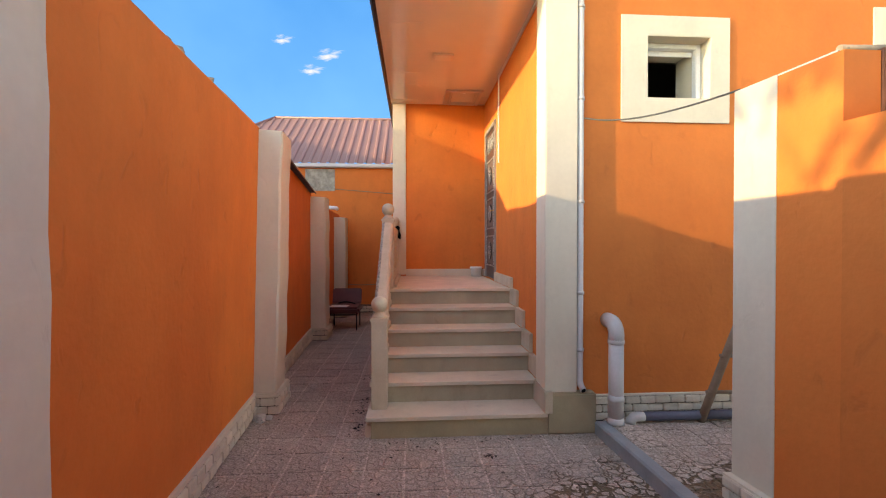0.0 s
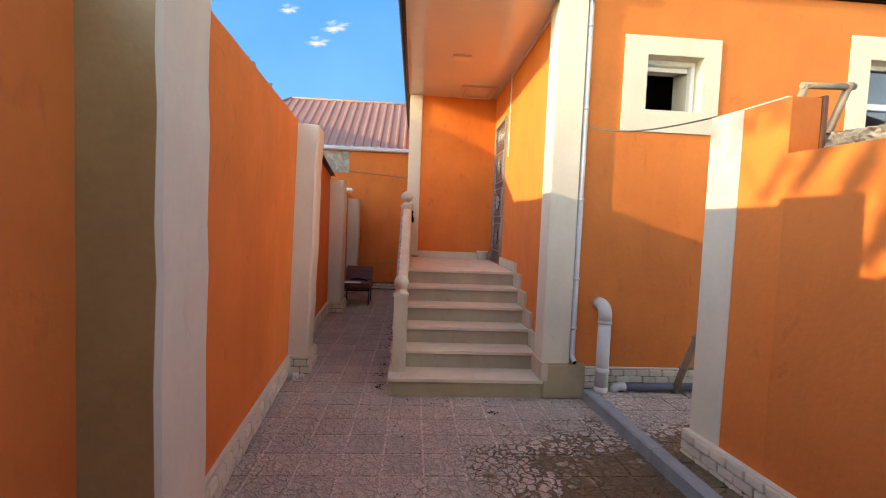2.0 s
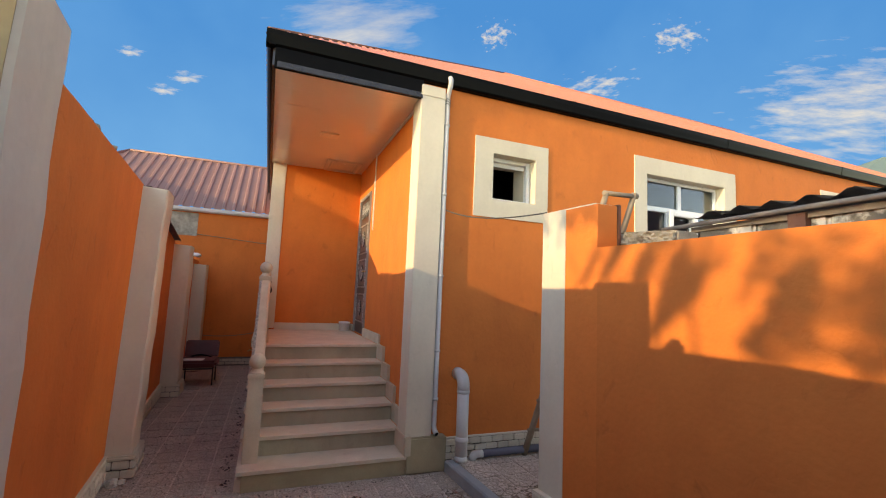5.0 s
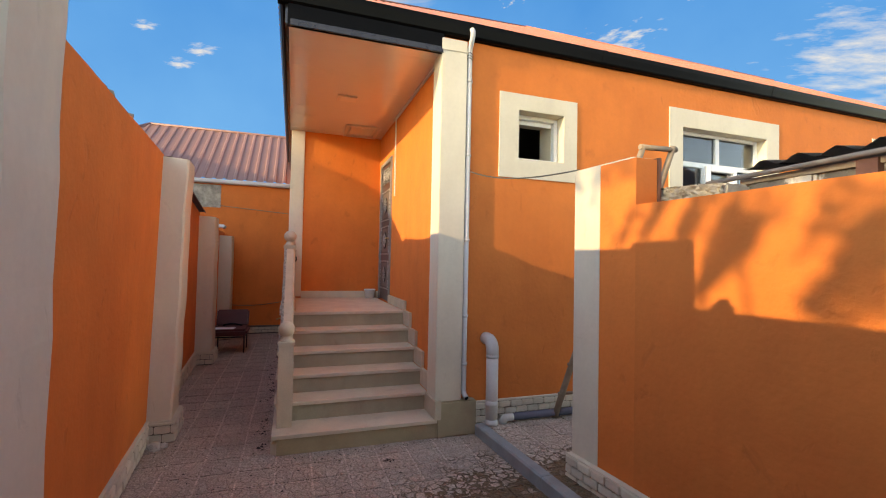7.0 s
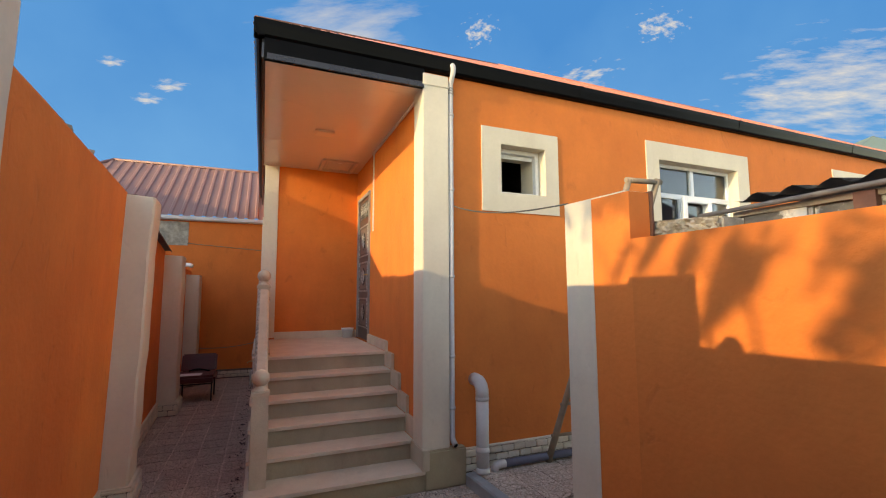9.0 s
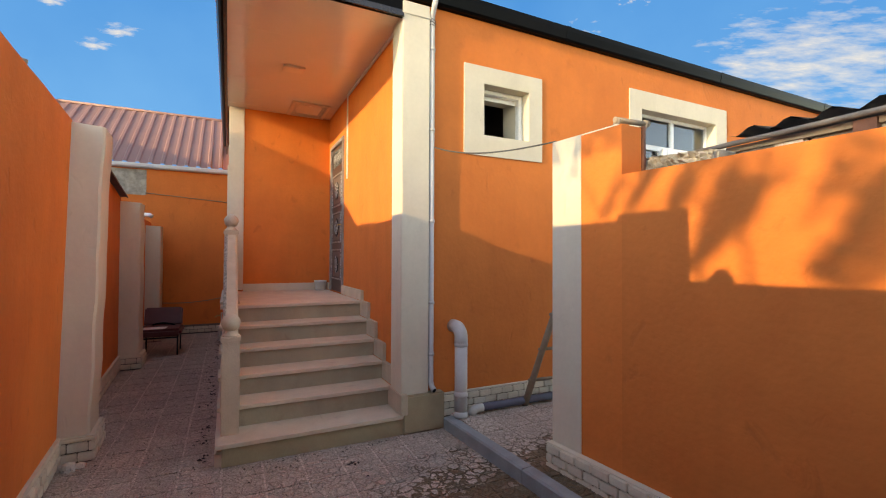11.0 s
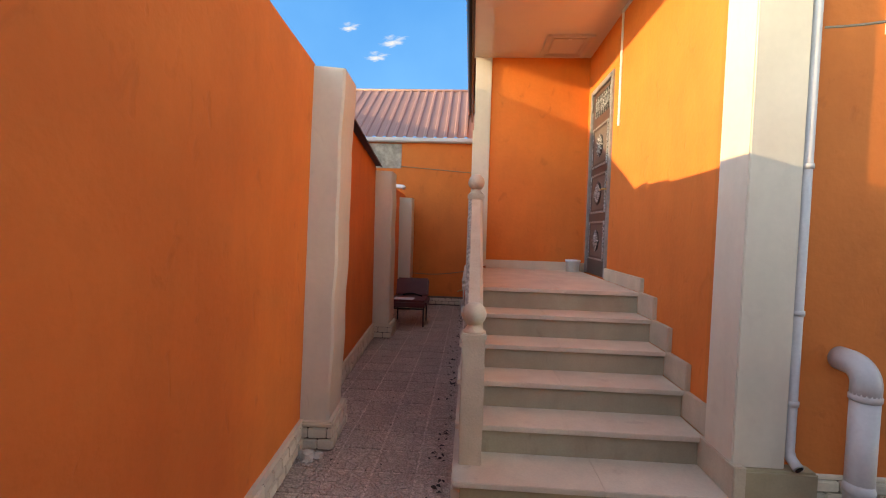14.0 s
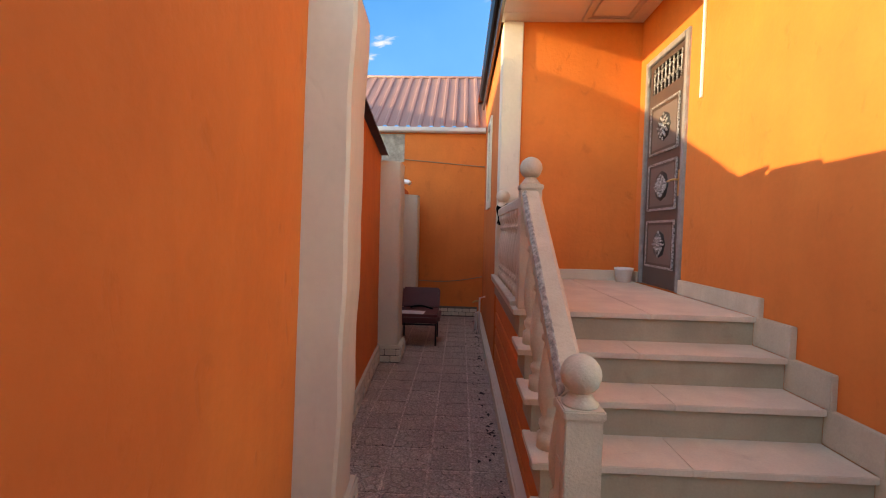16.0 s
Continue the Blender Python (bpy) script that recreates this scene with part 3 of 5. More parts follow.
# window surrounds, frames and panes
def window(number, hole, outer, label, lights):
    """Painted surround, plastic frame set back in the wall, and its panes: lights are (x0, x1, z0, z1)."""
    x0, x1, z0, z1 = hole
    w = thing("window_%d" % number, (x0 + x1) / 2, 3.88, z0, label, "window", "windows of the house", "structure")
    bm = bmesh.new()
    ox0, ox1, oz0, oz1 = outer
    holed(ox0, ox1, oz0, oz1, [hole], lambda a, b, c, d: box(a, b, 3.868, 3.881, c, d, 0, bm))
    part("surround", bm, CREAM, w, "cream painted band round the opening")
    lining = bmesh.new()
    for a in ((x0 - 0.002, x0 + 0.006, z0, z1), (x1 - 0.006, x1 + 0.002, z0, z1), (x0 + 0.006, x1 - 0.006, z1 - 0.006, z1 + 0.002), (x0 + 0.006, x1 - 0.006, z0 - 0.002, z0 + 0.008)):
        box(a[0], a[1], 3.870, 4.19, a[2], a[3], 0, lining)
    part("reveal", lining, CREAM, w)
    fr = bmesh.new()
    t, ya, yb = 0.045, 3.99, 4.05
    box(x0 + 0.006, x0 + t, ya, yb, z0 + 0.008, z1 - 0.006, 0.004, fr)
    box(x1 - t, x1 - 0.006, ya, yb, z0 + 0.008, z1 - 0.006, 0.004, fr)
    box(x0 + t, x1 - t, ya, yb, z1 - t, z1 - 0.006, 0.004, fr)
    box(x0 + t, x1 - t, ya, yb, z0 + 0.008, z0 + t, 0.004, fr)
    frame_part = part("window_frame", fr, PVC, w, "white plastic frame")
    for a, b, c, d in lights:
        g = part("pane", box(a, b, 4.016, 4.022, c, d), GLASS, w)
        g.visible_shadow = False
    return w, frame_part


win1, fr1 = window(1, W1H, (2.262, 3.141, 2.400, 3.228), "small square window with a broad cream surround", [])
deep = bmesh.new()
for a in ((2.44, 2.512, 2.56, 3.11), (2.946, 3.02, 2.56, 3.11), (2.512, 2.946, 3.03, 3.11), (2.512, 2.946, 2.56, 2.627)):
    box(a[0], a[1], 4.052, 4.27, a[2], a[3], 0, deep)
part("inner_reveal", deep, CREAM, win1, "pale plastered inner reveal")
part("sash_track", box(2.513, 2.945, 4.05, 4.064, 2.99, 3.03), PVC, win1)
win2, fr2 = window(2, W2H, (4.362, 6.110, 1.80, 3.358), "wide white plastic window with a transom and a tilted sash", [(4.597, 5.195, 2.80, 3.113), (5.255, 5.855, 2.80, 3.113), (4.597, 4.99, 2.0, 2.74), (5.06, 5.42, 2.06, 2.70), (5.48, 5.855, 2.0, 2.74)])
bars = bmesh.new()
box(4.597, 5.855, 3.988, 4.05, 2.74, 2.80, 0.004, bars)
box(5.195, 5.255, 3.988, 4.05, 2.80, 3.113, 0.004, bars)
box(4.99, 5.055, 3.988, 4.05, 1.99, 2.74, 0.004, bars)
box(5.425, 5.485, 3.988, 4.05, 1.99, 2.74, 0.004, bars)
part("mullions", bars, PVC, win2)
sash = bmesh.new()
for a in ((5.0, 5.06, 2.0, 2.76), (5.42, 5.48, 2.0, 2.76), (5.06, 5.42, 2.70, 2.76), (5.06, 5.42, 2.0, 2.06)):
    box(a[0], a[1], 3.93, 3.985, a[2], a[3], 0.005, sash)
part("open_sash", sash, PVC, win2, "white plastic sash standing ajar")
win3, fr3 = window(3, W3H, (7.97, 9.69, 1.80, 3.395), "wide white plastic window further along the house", [(8.205, 8.80, 2.0, 3.145), (8.86, 9.455, 2.0, 3.145)])
part("mullions", box(8.80, 8.86, 3.988, 4.05, 1.99, 3.145, 0.004), PVC, win3)
west = thing("window_4", 0.36, 8.65, 1.75, "cream edged window in the alley side of the house", "window", "", "structure")
bm = bmesh.new()
for a in ((8.40, 8.50, 1.75, 2.95), (8.98, 9.08, 1.75, 2.95), (8.50, 8.98, 2.86, 2.95), (8.50, 8.98, 1.75, 1.85)):
    box(0.335, 0.361, a[0], a[1], a[2], a[3], 0.004, bm)
part("surround", bm, CREAM, west)
part("pane", box(0.352, 0.357, 8.50, 8.98, 1.85, 2.86), GLASS, west)

# ---------------------------------------------------------------- steps and landing
NOSE = [3.798, 4.096, 4.357, 4.622, 4.877, 5.131]
RISE = 0.1635
core = bmesh.new()
for i, y in enumerate(NOSE):
    box(0.350, 1.698, y + 0.042, 7.013, RISE * i, RISE * (i + 1) - 0.03, 0, core)
stairs = structure("stairs", core, ORANGE, "limestone entrance steps on an orange plastered base", "stairs")
for i, y in enumerate(NOSE):
    z = RISE * (i + 1)
    end = NOSE[i + 1] + 0.044 if i < 5 else 7.012
    cut = 0.98 + random.uniform(-0.12, 0.12)
    for a, b in ((0.297, cut - 0.0003), (cut + 0.0003, 1.668)):
        part("tread", box(a, b, y, end, z - 0.03, z, 0.003), STONE, stairs, "pale limestone tread slab")
    part("riser", box(0.335, 1.668, y + 0.022, y + 0.042, RISE * i, z - 0.03), RISER if i else RISER_STAINED, stairs, "grey beige riser slab with shade in its tone" if i else "brown stained lowest riser slab")
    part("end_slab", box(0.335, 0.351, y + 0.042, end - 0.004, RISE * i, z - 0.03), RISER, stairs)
    y1 = NOSE[i + 1] + 0.024 if i < 5 else 6.055
    part("skirting", box(1.640 if i < 1 else 1.668, 1.701, y - 0.012, y1, z, z + (0.166 if i < 5 else 0.112), 0.004), STONE_PALE, stairs, "white limestone wall skirting")
part("skirting", box(0.546, 1.668, 6.988, 7.016, 0.981, 1.081, 0.004), STONE, stairs, "limestone wall skirting")
part("skirting", box(1.668, 1.701, 6.86, 6.988, 0.981, 1.081, 0.004), STONE, stairs)
part("alley_plinth", box(0.288, 0.350, 3.845, 9.90, -0.012, 0.10, 0.012), CREAM, stairs, "low chipped cream plinth along the alley")

# ---------------------------------------------------------------- balustrade
rail = thing("balustrade", 0.385, 4.02, RISE, "carved pale limestone balustrade with ball topped posts", "balustrade")


def newel(y, z0, z1, zb):
    bm = box(0.325, 0.445, y - 0.06, y + 0.06, z0, z1, 0.004)
    p = part("newel_post", bm, STONE_PALE, rail)
    part("inset", box(0.3215, 0.4485, y - 0.035, y + 0.035, z0 + 0.12, z1 - 0.16, 0.012), STONE_PALE, p)
    part("collar", box(0.318, 0.452, y - 0.067, y + 0.067, z1 - 0.02, z1 + 0.012, 0.005), STONE_PALE, p)
    h = zb - z1
    part("neck", lathe([(0.058, 0.010), (0.060, 0.018), (0.052, 0.026), (0.034, h * 0.45), (0.034, h * 0.6)], 0.385, y, z1), STONE_PALE, p)
    part("ball", ball(0.066, 0.385, y, zb), STONE_PALE, p)


newel(4.02, RISE, 0.862, 0.972)
newel(5.215, 0.981, 1.70, 1.810)
newel(6.925, 0.981, 1.665, 1.778)


def beam(y0, z0, y1, z1, half, thick):
    bm = bmesh.new()
    prof = ((-half, -thick), (half, -thick), (half, -0.02), (half - 0.018, 0.0), (-half + 0.018, 0.0), (-half, -0.02))
    rings = [[bm.verts.new((0.385 + a, y, z + b)) for a, b in prof] for y, z in ((y0, z0), (y1, z1))]
    for k in range(6):
        bm.faces.new((rings[0][k], rings[0][(k + 1) % 6], rings[1][(k + 1) % 6], rings[1][k]))
    bm.faces.new(rings[0])
    bm.faces.new(rings[1])
    return bm


part("sloping_rail", beam(4.078, 0.890, 5.157, 1.672, 0.052, 0.10), STONE_PALE, rail, "worn limestone handrail with a grey weathered edge")
part("weathered_edge", moved(beam(4.082, 0.8955, 5.153, 1.6745, 0.020, 0.022), pose(-0.037, 0, 0)), WEATHERED, rail, "grey weathered edge of the handrail")
part("level_rail", beam(5.273, 1.66, 6.867, 1.66, 0.05, 0.075), STONE_PALE, rail)
part("base_slab", box(0.292, 0.47, 5.275, 6.99, 0.981, 1.008, 0.004), STONE_PALE, rail)
TURN = [(0.048, 0.0), (0.048, 0.06), (0.030, 0.07), (0.042, 0.10), (0.042, 0.115), (0.028, 0.13), (0.030, 0.145), (0.046, 0.20), (0.050, 0.26), (0.043, 0.34), (0.032, 0.42), (0.026, 0.455), (0.040, 0.47), (0.040, 0.485), (0.026, 0.50), (0.036, 0.515), (0.036, 0.53), (0.048, 0.545), (0.048, 0.60)]


def baluster(y, z0, z1):
    k = (z1 - z0) / 0.60
    part("baluster", lathe([(r, h * k) for r, h in TURN], 0.385, y, z0, 14), STONE_PALE, rail)


for i in range(1, 5):
    y = (NOSE[i] + NOSE[i + 1]) / 2 + 0.01
    baluster(y, RISE * (i + 1), 0.890 + (y - 4.078) * 0.7248 - 0.095)
for i in range(10):
    baluster(5.385 + 0.15 * i, 1.006, 1.588)
cloth = thing("black_cloth", 0.33, 6.86, 1.60, "black rag hung over the rail post", "cloth")
bm = bmesh.new()
grid = [[bm.verts.new((0.325 - 0.012 * math.sin(j * 1.3) + 0.14 * i / 6, 6.845 - 0.012 * noise.noise((i * 0.9, j * 0.8, 0)), 1.69 - 0.035 * j - 0.02 * math.sin(i * 1.1))) for j in range(6)] for i in range(7)]
for i in range(6):
    for j in range(5):
        bm.faces.new((grid[i][j], grid[i + 1][j], grid[i + 1][j + 1], grid[i][j + 1]))
bmesh.ops.solidify(bm, geom=bm.faces[:], thickness=0.006)
part("cloth", bm, BLACK, cloth)

# ---------------------------------------------------------------- entrance door
door = thing("door_1", 1.70, 6.46, 0.981, "dark brown steel entrance door with silver ornaments, shut", "door", "", "structure")
bm = bmesh.new()
for a in ((6.07, 6.125, 0.983, 3.035), (6.795, 6.85, 0.983, 3.035), (6.125, 6.795, 2.98, 3.035)):
    box(1.678, 1.78, a[0], a[1], a[2], a[3], 0.006, bm)
part("door_frame", bm, FRAME_GREY, door, "dusty grey steel frame")
leaf = bmesh.new()
holed(6.128, 6.792, 0.993, 2.978, [(6.19, 6.73, 2.70, 2.93)], lambda a, b, c, d: box(1.700, 1.735, a, b, c, d, 0, leaf))
leaf = part("leaf", leaf, DOOR_BROWN, door)
# black sheet stands in for the dark behind the grille bars
part("grille_back", box(1.726, 1.732, 6.19, 6.73, 2.70, 2.93), BLACK, leaf)
for i in range(8):
    y = 6.215 + 0.07 * i
    part("grille_bar", tube([(1.704, y, 2.70), (1.704, y, 2.93)], 0.007, 8), SILVER, leaf)
for i in range(7):
    y = 6.25 + 0.07 * i
    part("grille_scroll", tube(arc(1.706, y, 2.86, 0.028, 0, 180, "yz") + [(1.706, y - 0.03, 2.80), (1.706, y, 2.77), (1.706, y + 0.026, 2.82)], 0.0045, 6), SILVER, leaf)


def rosette(cy, cz, petals, r, stretch):
    """Cast openwork medallion: a boss, ringed by rows of small leaves."""
    bm = lathe([(r * 0.22, 0.0), (r * 0.20, 0.010), (r * 0.10, 0.016), (0.001, 0.018)], 0, 0, 0, 12)
    for ring, (d, s, count) in enumerate(((0.36, 0.13, petals), (0.62, 0.15, petals + 2), (0.92, 0.12, 2 * petals))):
        for i in range(count):
            a = 2 * math.pi * (i + 0.5 * (ring % 2)) / count
            k = 1.0 / (abs(math.cos(a)) + abs(math.sin(a))) if petals == 8 else 0.86 + 0.1 * math.cos(4 * a)
            b = ball(1, 0, 0, 0, 8)
            moved(b, Matrix.Diagonal((r * s * 1.3, r * s * 0.7, 0.008, 1)))
            moved(b, pose(r * d * k * math.cos(a), r * d * k * math.sin(a), 0.006, 0, 0, math.degrees(a) + 25 * (-1) ** i))
            join(bm, b)
    moved(bm, Matrix.Diagonal((stretch, 1, 1, 1)))
    return moved(bm, Matrix(((0, 0, -1, 1.690), (0, 1, 0, cy), (1, 0, 0, cz), (0, 0, 0, 1))))


for z0, z1, petals, r, k in ((1.15, 1.565, 8, 0.105, 1.05), (1.65, 2.07, 12, 0.115, 0.85), (2.147, 2.59, 6, 0.11, 1.1)):
    panel = part("panel", box(1.692, 1.702, 6.215, 6.705, z0 + 0.02, z1 - 0.02, 0.004), DOOR_PANEL, leaf)
    bm = bmesh.new()
    for a in ((6.195, 6.215, z0, z1), (6.705, 6.725, z0, z1), (6.215, 6.705, z1 - 0.02, z1), (6.215, 6.705, z0, z0 + 0.02)):
        box(1.684, 1.702, a[0], a[1], a[2], a[3], 0.005, bm)
    part("moulding", bm, SILVER, leaf, "dark silver beaded moulding")
    # added dark disc draws the dark outline round the rosette; no real plate
    edge = bmesh.new()
    moved(join(edge, lathe([(r * 1.16, 0), (r * 1.10, 0.005), (0.01, 0.006)], 0, 0, 0, 8)), Matrix(((0, 0, -1, 1.693), (0, 1, 0, 6.46), (1, 0, 0, (z0 + z1) / 2), (0, 0, 0, 1))))
    part("backplate", edge, DARK_METAL, leaf)
    # dark strips paint in the shading just inside the moulding
    bm = bmesh.new()
    for a in ((6.215, 6.239, z0 + 0.02, z1 - 0.02), (6.681, 6.705, z0 + 0.02, z1 - 0.02), (6.239, 6.681, z1 - 0.044, z1 - 0.02), (6.239, 6.681, z0 + 0.02, z0 + 0.044)):
        box(1.689, 1.700, a[0], a[1], a[2], a[3], 0.003, bm)
    part("border", bm, DOOR_BROWN, leaf, "dark brown strip painting in the shade along the panel edge")
    part("rosette", rosette(6.46, (z0 + z1) / 2, petals, r, k), SILVER, leaf, "cast silver rosette")
handle = part("handle_plate", box(1.690, 1.701, 6.142, 6.172, 1.75, 1.96, 0.004), BRASS, leaf, "brass handle plate")
part("lever", tube([(1.695, 6.157, 1.88), (1.655, 6.157, 1.88), (1.650, 6.19, 1.88), (1.652, 6.26, 1.875)], 0.008, 8), BRASS, leaf, "brass lever handle")
for z in (1.25, 2.42, 2.80):
    part("hinge", tube([(1.688, 6.795, z), (1.688, 6.795, z + 0.09)], 0.011, 8), FRAME_GREY, leaf)

bucket = thing("bucket", 1.60, 6.915, 0.981, "small white plastic bucket beside the door", "bucket")
part("body", lathe([(0.068, 0.0), (0.080, 0.112), (0.088, 0.115), (0.088, 0.137), (0.078, 0.137), (0.066, 0.015)], 1.555, 6.87, 0.981), BUCKET, bucket)

# ---------------------------------------------------------------- porch ceiling fittings
vent = thing("ceiling_vent", 0.975, 5.35, 3.49, "flat tan vent cover in the porch ceiling", "vent")
part("frame", box(0.865, 1.085, 5.275, 5.435, 3.474, 3.4945, 0.004), SOFFIT_TRIM, vent)
part("plate", box(0.885, 1.065, 5.295, 5.415, 3.472, 3.4785, 0.002), SOFFIT, vent)
hatch = thing("ceiling_hatch", 1.33, 6.69, 3.49, "tan framed access hatch in the porch ceiling", "hatch")
bm = bmesh.new()
for a in ((1.09, 1.135, 6.38, 6.96), (1.545, 1.59, 6.38, 6.96), (1.135, 1.545, 6.38, 6.43), (1.135, 1.545, 6.91, 6.96)):
    box(a[0], a[1], a[2], a[3], 3.470, 3.4945, 0.006, bm)
part("frame", bm, SOFFIT_TRIM, hatch)
bm = bmesh.new()
for a in ((1.165, 1.18, 6.46, 6.88), (1.50, 1.515, 6.46, 6.88), (1.18, 1.50, 6.46, 6.475), (1.18, 1.50, 6.865, 6.88)):
    box(a[0], a[1], a[2], a[3], 3.478, 3.4945, 0.003, bm)
part("inner_frame", bm, SOFFIT_TRIM, hatch)
part("door", box(1.183, 1.497, 6.478, 6.862, 3.486, 3.4945), SOFFIT, hatch)
part("catch", box(1.32, 1.36, 6.468, 6.478, 3.474, 3.486), PVC, hatch)
conduit = thing("cable_conduit", 1.69, 5.88, 2.44, "white cable conduit down the porch wall", "conduit")
part("drop", box(1.683, 1.699, 5.872, 5.892, 2.44, 3.488, 0.002), PVC, conduit)
part("run", box(1.676, 1.699, 3.95, 5.872, 3.470, 3.490, 0.002), PVC, conduit)

# ---------------------------------------------------------------- eaves and roof
def extrude_x(prof, x0, x1):
    bm = bmesh.new()
    rings = [[bm.verts.new((x, y, z)) for y, z in prof] for x in (x0, x1)]
    n = len(prof)
    for k in range(n):
        bm.faces.new((rings[0][k], rings[0][(k + 1) % n], rings[1][(k + 1) % n], rings[1][k]))
    bm.faces.new(rings[0])
    bm.faces.new(rings[1][::-1])
    return bm


gutter_prof = [(3.875, 3.655), (3.835, 3.655), (3.815, 3.672), (3.81, 3.70), (3.800, 3.75), (3.796, 3.79), (3.806, 3.79), (3.812, 3.752), (3.822, 3.70), (3.826, 3.680), (3.875, 3.668)]
swap = Matrix(((0, 1, 0, -3.56), (1, 0, 0, 3.56), (0, 0, 1, 0), (0, 0, 0, 1)))
eaves = structure("eaves_gutter", extrude_x(gutter_prof, 0.238, 13.2), BLACK, "black metal eaves gutter along the roof edge", "gutter")
part("fascia", box(0.318, 1.672, 3.834, 3.856, 3.468, 3.76, 0.004), BLACK, eaves, "black metal fascia board")
part("fascia_strip", moved(box(0.34, 1.66, -0.006, 0.006, -0.032, 0.032, 0.003), pose(0, 3.826, 3.500, -14)), GUNMETAL, eaves, "glossy dark metal drip strip")
part("fascia_board", box(1.68, 13.2, 3.862, 3.8795, 3.652, 3.76), BLACK, eaves)
part("side_gutter", moved(extrude_x(gutter_prof, 3.80, 10.2), Matrix(((0, 1, 0, -3.56), (1, 0, 0, 0), (0, 0, 1, 0), (0, 0, 0, 1)))), BLACK, eaves)
part("side_fascia", box(0.300, 0.329, 3.857, 10.2, 3.500, 3.76), GUNMETAL, eaves, "dark sheet metal side fascia")
for x in (3.4, 5.9, 8.4):
    part("gutter_joint", extrude_x([(y - 0.004, z - 0.003 if z < 3.66 else z + 0.003) for y, z in gutter_prof], x, x + 0.05), BLACK, eaves)


def ribbed(width, run, pitch=0.1, lift=0.012):
    """Ribbed roof sheet: ribs along local y from 0 to run(x), spread over local x from 0 to width."""
    bm = bmesh.new()
    prof = []
    x = 0.0
    while x < width:
        for dx, h in ((0.0, 0.0), (0.115, 0.0), (0.135, lift), (0.18, lift)):
            if x + dx * pitch / 0.2 <= width:
                prof.append((x + dx * pitch / 0.2, h))
        x += pitch
    low = [bm.verts.new((x, 0.0, h)) for x, h in prof]
    high = [bm.verts.new((x, max(run(x), 0.002), h)) for x, h in prof]
    for i in range(len(prof) - 1):
        bm.faces.new((low[i], low[i + 1], high[i + 1], high[i]))
    return bm


EAVE_Y, EAVE_Z, RIDGE_Y, RIDGE_Z = 3.812, 3.782, 8.91, 6.98
SPAN = RIDGE_Y - EAVE_Y
SLOPE = math.atan2(RIDGE_Z - EAVE_Z, SPAN)
ALONG = math.hypot(RIDGE_Z - EAVE_Z, SPAN)
roof = bmesh.new()
join(roof, moved(ribbed(13.2, lambda x: ALONG * min(1.0, x / SPAN)), Matrix.Translation((0.235, EAVE_Y, EAVE_Z)) @ Matrix.Rotation(SLOPE, 4, "X")))
join(roof, moved(ribbed(2 * SPAN, lambda x: ALONG * min(1.0, x / SPAN, (2 * SPAN - x) / SPAN)), Matrix(((0, 1, 0, 0.235), (1, 0, 0, EAVE_Y), (0, 0, 1, EAVE_Z), (0, 0, 0, 1))) @ Matrix.Rotation(SLOPE, 4, "X")))
join(roof, moved(ribbed(13.2, lambda x: ALONG * min(1.0, x / SPAN)), Matrix.Translation((0.235, EAVE_Y + 2 * SPAN, EAVE_Z)) @ Matrix.Diagonal((1, -1, 1, 1)) @ Matrix.Rotation(SLOPE, 4, "X")))
house_roof = structure("roof", roof, ROOF_RED, "terracotta ribbed metal hip roof of the house", "roof")
part("hip_cap", tube([(0.25, EAVE_Y + 0.015, EAVE_Z + 0.01), (0.235 + SPAN, RIDGE_Y, RIDGE_Z + 0.01)], 0.022, 8), RUST, house_roof)
part("ridge_cap", tube([(0.235 + SPAN, RIDGE_Y, RIDGE_Z), (13.4, RIDGE_Y, RIDGE_Z)], 0.04, 8), ROOF_RED, house_roof)

# ---------------------------------------------------------------- downpipe and vent pipes
spout = thing("downpipe", 1.935, 3.79, 0.33, "pale grey plastic downpipe clipped to the corner pilaster", "downpipe")
part("pipe", tube([(1.932, 3.83, 3.722), (1.932, 3.80, 3.722), (1.932, 3.782, 3.70), (1.932, 3.785, 3.655), (1.932, 3.82, 3.60), (1.932, 3.850, 3.56), (1.932, 3.852, 3.4), (1.932, 3.852, 0.40), (1.932, 3.835, 0.365), (1.935, 3.785, 0.338)], 0.024, 14), PIPE_GREY, spout)
for z in (0.62, 1.06, 1.76, 2.55, 3.25):
    clip = part("clip", lathe([(0.029, 0.0), (0.030, 0.012), (0.029, 0.024)], 1.932, 3.852, z, 14), PIPE_GREY, spout)
    part("bracket", box(1.90, 1.972, 3.868, 3.879, z + 0.004, z + 0.020), PIPE_GREY, clip)
# black disc paints in the dark hollow of the pipe end
part("mouth", tube([(1.9355, 3.784, 0.3365), (1.9360, 3.782, 0.3355)], 0.019, 12), BLACK, spout)
for k in range(3):
    part("wire_tie", tube([(1.932 + 0.030 * math.cos(a), 3.845 + 0.03 * math.sin(a), 3.46 + 0.025 * k + 0.01 * math.sin(2 * a)) for a in [0.5 * j for j in range(13)]], 0.003, 5), CABLE, spout)

